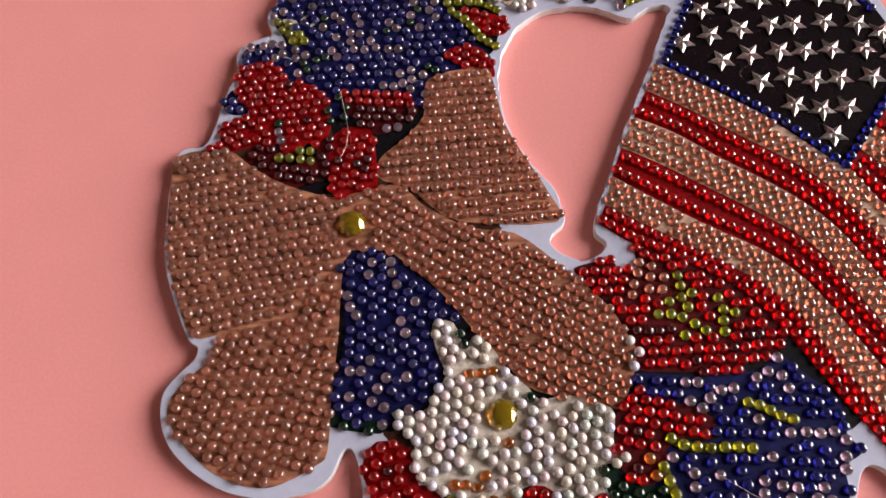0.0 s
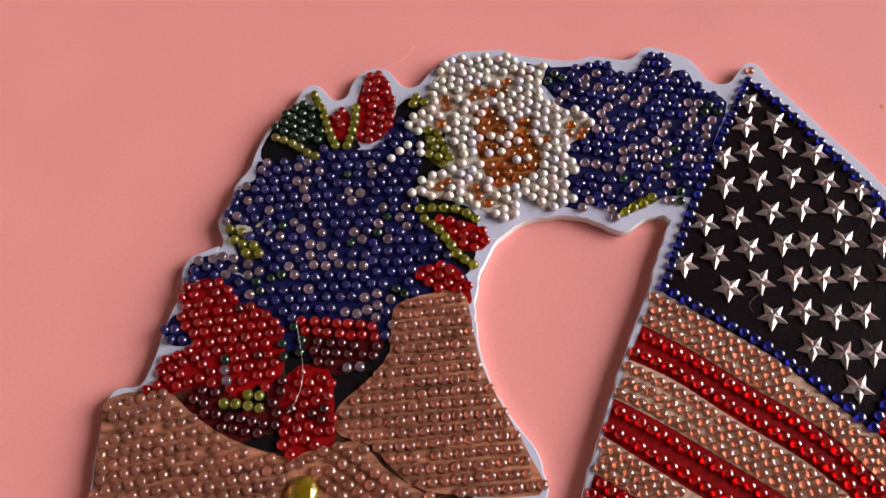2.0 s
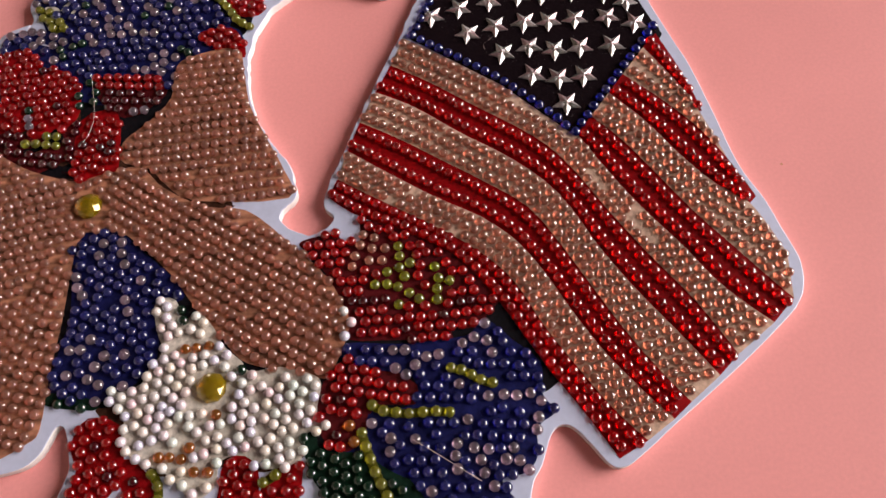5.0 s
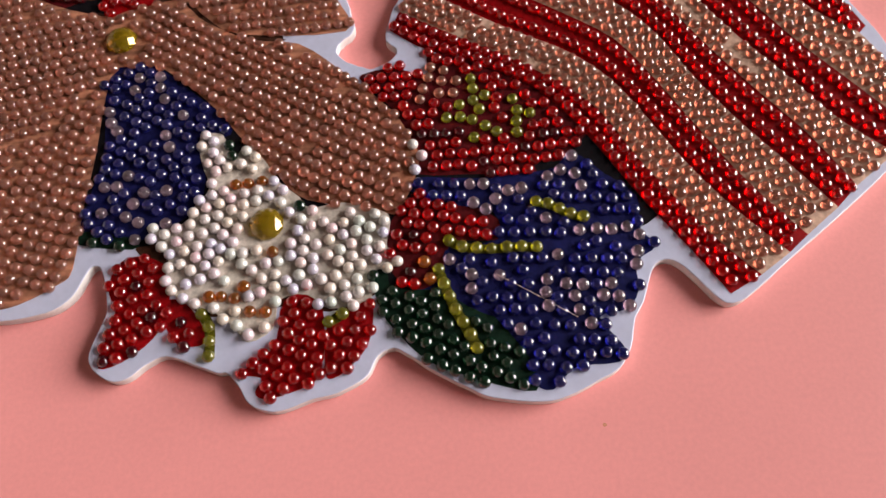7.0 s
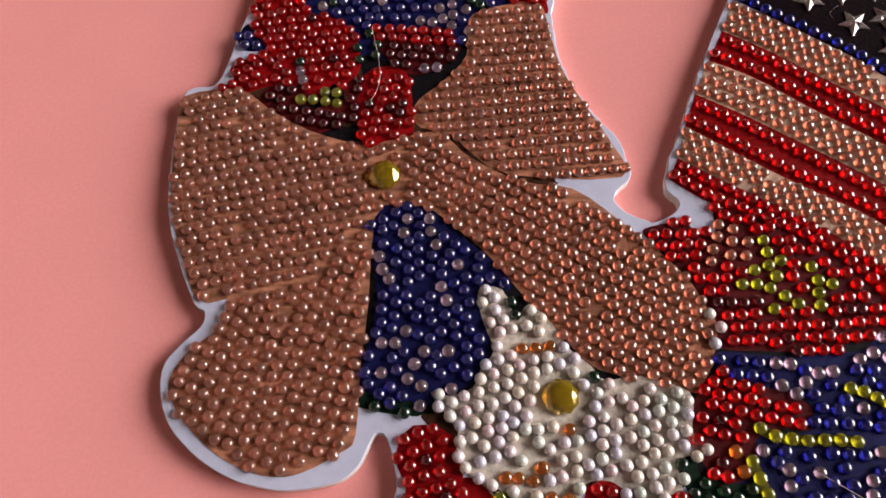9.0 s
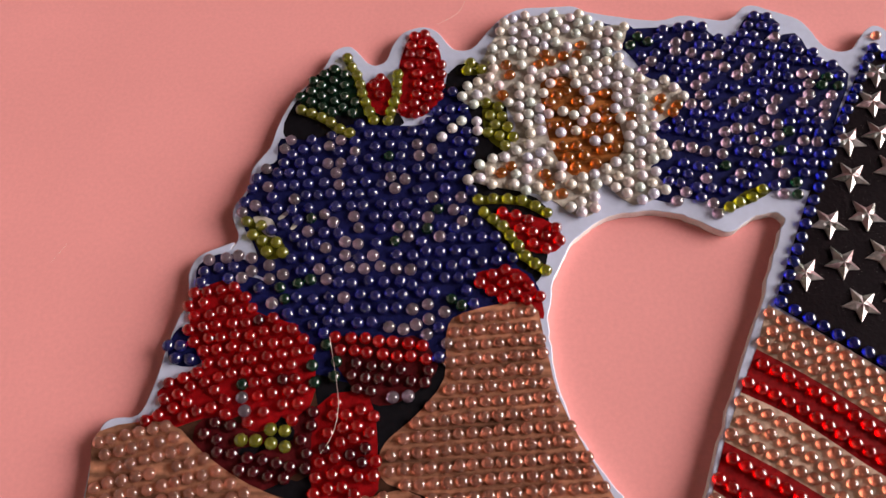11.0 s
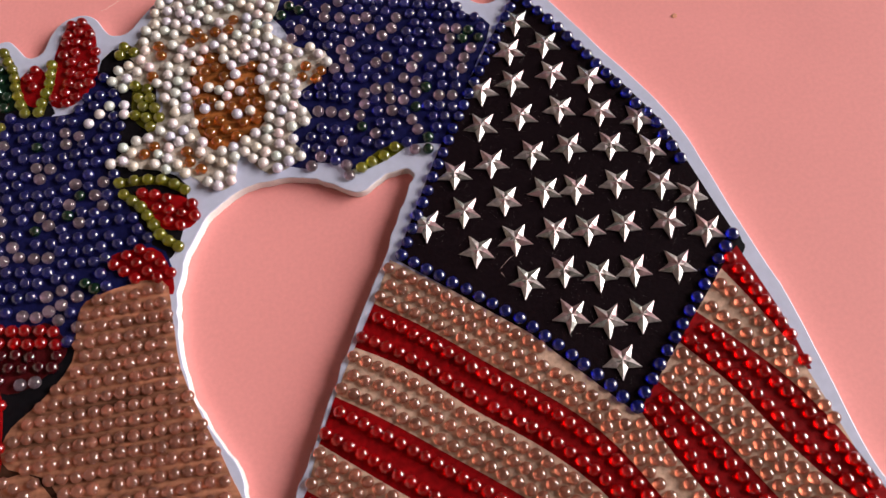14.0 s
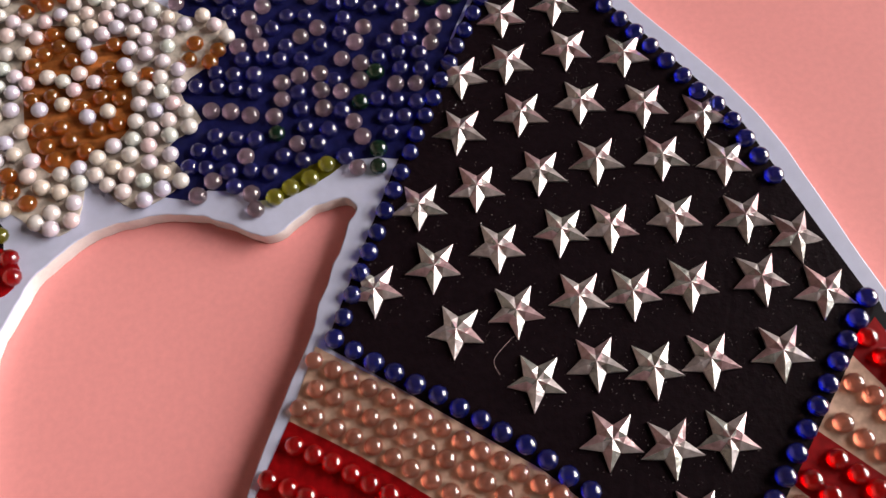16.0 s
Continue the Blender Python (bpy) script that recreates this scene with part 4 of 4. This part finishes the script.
printed("bare_patch", WHITECHIP, "white", 4, "bare white patch beside the leaf")
eye, _, eye_z, _ = flower("flower_centre", [(x + dx, y + dy) for (x, y), (dx, dy) in zip(OLIVE_L17[:4], ((-2, -2), (0, -3), (2, 3), (2, -2)))], "black", "olive and green beaded flower centre", mix(olive=1), 3)
cluster(OLIVE_L17, eye_z, "olive", eye)
cluster(GREEN_COL, eye_z, "green", eye)
cluster(POPPY_LILAC, eye_z, "lilac", eye)
cluster(MID_LILAC, eye_z, "lilac", eye)
for name, pts, ground, label, pick, layer, angle in (
    ("flower", BLUE_MID, "navy", "dark blue beaded flower below the bow", mix(navy=0.75, iris=0.25), 1, 30),
    ("petal", PETALA, "bright_red", "red beaded petal", mix(red=0.9, dark_red=0.1), 1, 20), ("petal", PETALB, "bright_red", "red beaded petal", mix(red=0.9, dark_red=0.1), 1, 70),
    ("petal", PETALC, "bright_red", "red beaded petal", mix(red=1), 1, 40), ("petal", PETALD, "bright_red", "red beaded petal", mix(red=1), 1, 60),
    ("flower", REDLOW, "dark_red", "dark red beaded petals", mix(red=0.92, dark_red=0.08), 1, -12),
    ("leaf", LEAFBOT, "green", "dark green beaded leaf", mix(green=1), 0, -25),
    ("leaf", GREENSTRIP, "green", "dark green beaded leaf", mix(green=1), 2, -8),
    ("petal", POPPYA, "bright_red", "red beaded poppy petal", mix(red=0.95, dark_red=0.05), 2, 8), ("petal", POPPYL, "bright_red", "red beaded poppy petal", mix(red=1), 2, 25),
    ("petal", POPPYD, "dark_red", "dark red beaded poppy petal", mix(dark_red=1), 1, -10), ("petal", POPPYB, "dark_red", "red and dark red beaded petal", lambda p: "red" if p.y > -5 else "dark_red", 1, -6),
    ("petal", POPPYC, "bright_red", "red beaded petal", mix(red=0.85, dark_red=0.15), 2, 80), ("petal", BLUECHIP, "navy", "blue beaded petal", mix(navy=0.8, lilac=0.2), 1, 0), ("petal", BLUE_WING, "navy", "blue and lilac beaded petal", mix(navy=0.6, lilac=0.4), 1, 10),
    ("leaf", LEAFTOP, "green", "dark green beaded leaf", mix(green=1), 1, 30),
    ("petal", TULIP, "bright_red", "red beaded tulip petal", mix(red=1), 1, 85), ("petal", TULIP2, "bright_red", "red beaded petal", mix(red=1), 1, 60),
    ("leaf", OLIVEM, "olive", "olive beaded leaf", mix(olive=1), 2, 50), ("leaf", OLIVER, "olive", "olive beaded leaf", mix(olive=1), 2, 30), ("leaf", LEAFL, "olive", "olive beaded leaf", mix(olive=1), 2, 50),
    ("petal", BUD, "bright_red", "red beaded bud", mix(red=1), 1, -20), ("petal", BUD2, "bright_red", "red beaded bud", mix(red=1), 2, -40),
):
    flower(name, pts, ground, label, pick, layer, angle)[3]()

rose, _, rose_z, rose_fill = flower("flower", ROSE, "white", "white pearl-beaded rose with copper shading", mix(pearl=1), 3, 25, pitch=3.4, row=2.98, jitter=0.3, skip=0.03, inset=-0.5, loose=5.0)
cluster(ROSE_ARM, TOP + 0.2, "pearl", rose)
printed("flower_centre", ROSE_HEART, "rose_heart", 4, "copper-brown heart of the rose")
cluster(ROSE_BROWN, rose_z + 0.04, "copper", rose)
rose_fill()
hyd, _, hyd_z, hyd_fill = flower("flower", HYDL, "navy", "dark blue beaded hydrangea with lilac flecks", mix(navy=0.72, iris=0.26, lilac=0.02), 1, 3, pitch=3.75, row=3.5, jitter=0.28, skip=0.05)
cluster(HYDL_LILAC + HYDL_LILAC_LOW, hyd_z, "lilac", hyd)
cluster(HYDL_GREEN, hyd_z, "green", hyd)
hyd_fill()
hyd, _, hyd_z, hyd_fill = flower("flower", HYDR, "navy", "dark blue beaded hydrangea with lilac flecks", mix(navy=0.5, iris=0.48, lilac=0.02), 1, -12, pitch=3.6, row=3.2, jitter=0.25, skip=0.04)
cluster(HYDR_LILAC + HYDR_LILAC_LOW, hyd_z, "lilac", hyd)
cluster(GREEN_TOP, hyd_z, "green", hyd)
hyd_fill()

flower("flower", DARK4, "navy", "dark blue and green beads below the hydrangea", mix(navy=0.7, green=0.12, lilac=0.18), 0, 3)[3]()

# ---- fibres and crumbs ----
def fibre(points, z, label, thick=0.05):
    cu = bpy.data.curves.new("fibre", "CURVE")
    cu.dimensions, cu.bevel_depth, cu.bevel_resolution = "3D", thick * MM, 1
    sp = cu.splines.new("POLY")
    pts = smooth(points, False, 6)
    sp.points.add(len(pts) - 1)
    for k, (q, p) in enumerate(zip(sp.points, pts)):
        q.co = (p.x * MM, p.y * MM, z * MM, 1)
    cu.materials.append(FIBRE)
    tagged(new("fibre", cu), label, "fibre")


fibre(FIB1, 0.08, "fine pale hair lying on the pink table")
fibre(FIB2[:2], 0.08, "fine pale hair lying on the pink table", 0.02)
fibre(FIB3, TOP + 1.75, "fine pale hair lying over the red beads", 0.035)
fibre(FIB4, TOP + 1.75, "fine pale hair lying over the blue beads")
fibre(FIB5, TOP + 0.3, "fine pale hair lying on the black star field", 0.018)
for (x, y), size in zip(MARKS, (0.45, 0.85, 0.4)):
    bm = bmesh.new()
    bmesh.ops.create_icosphere(bm, subdivisions=2, radius=size * MM)
    for v in bm.verts:
        v.co *= 1 + 0.35 * noise.noise(v.co * 1500 + Vector((x, y, 0)))
        v.co.z = v.co.z * 0.12 + 0.06 * MM
    ob = part("crumb", bm, CRUMB, None)
    ob.location = (x * MM, y * MM, 0)
    tagged(ob, "tiny brown crumb lying on the pink table", "crumb")
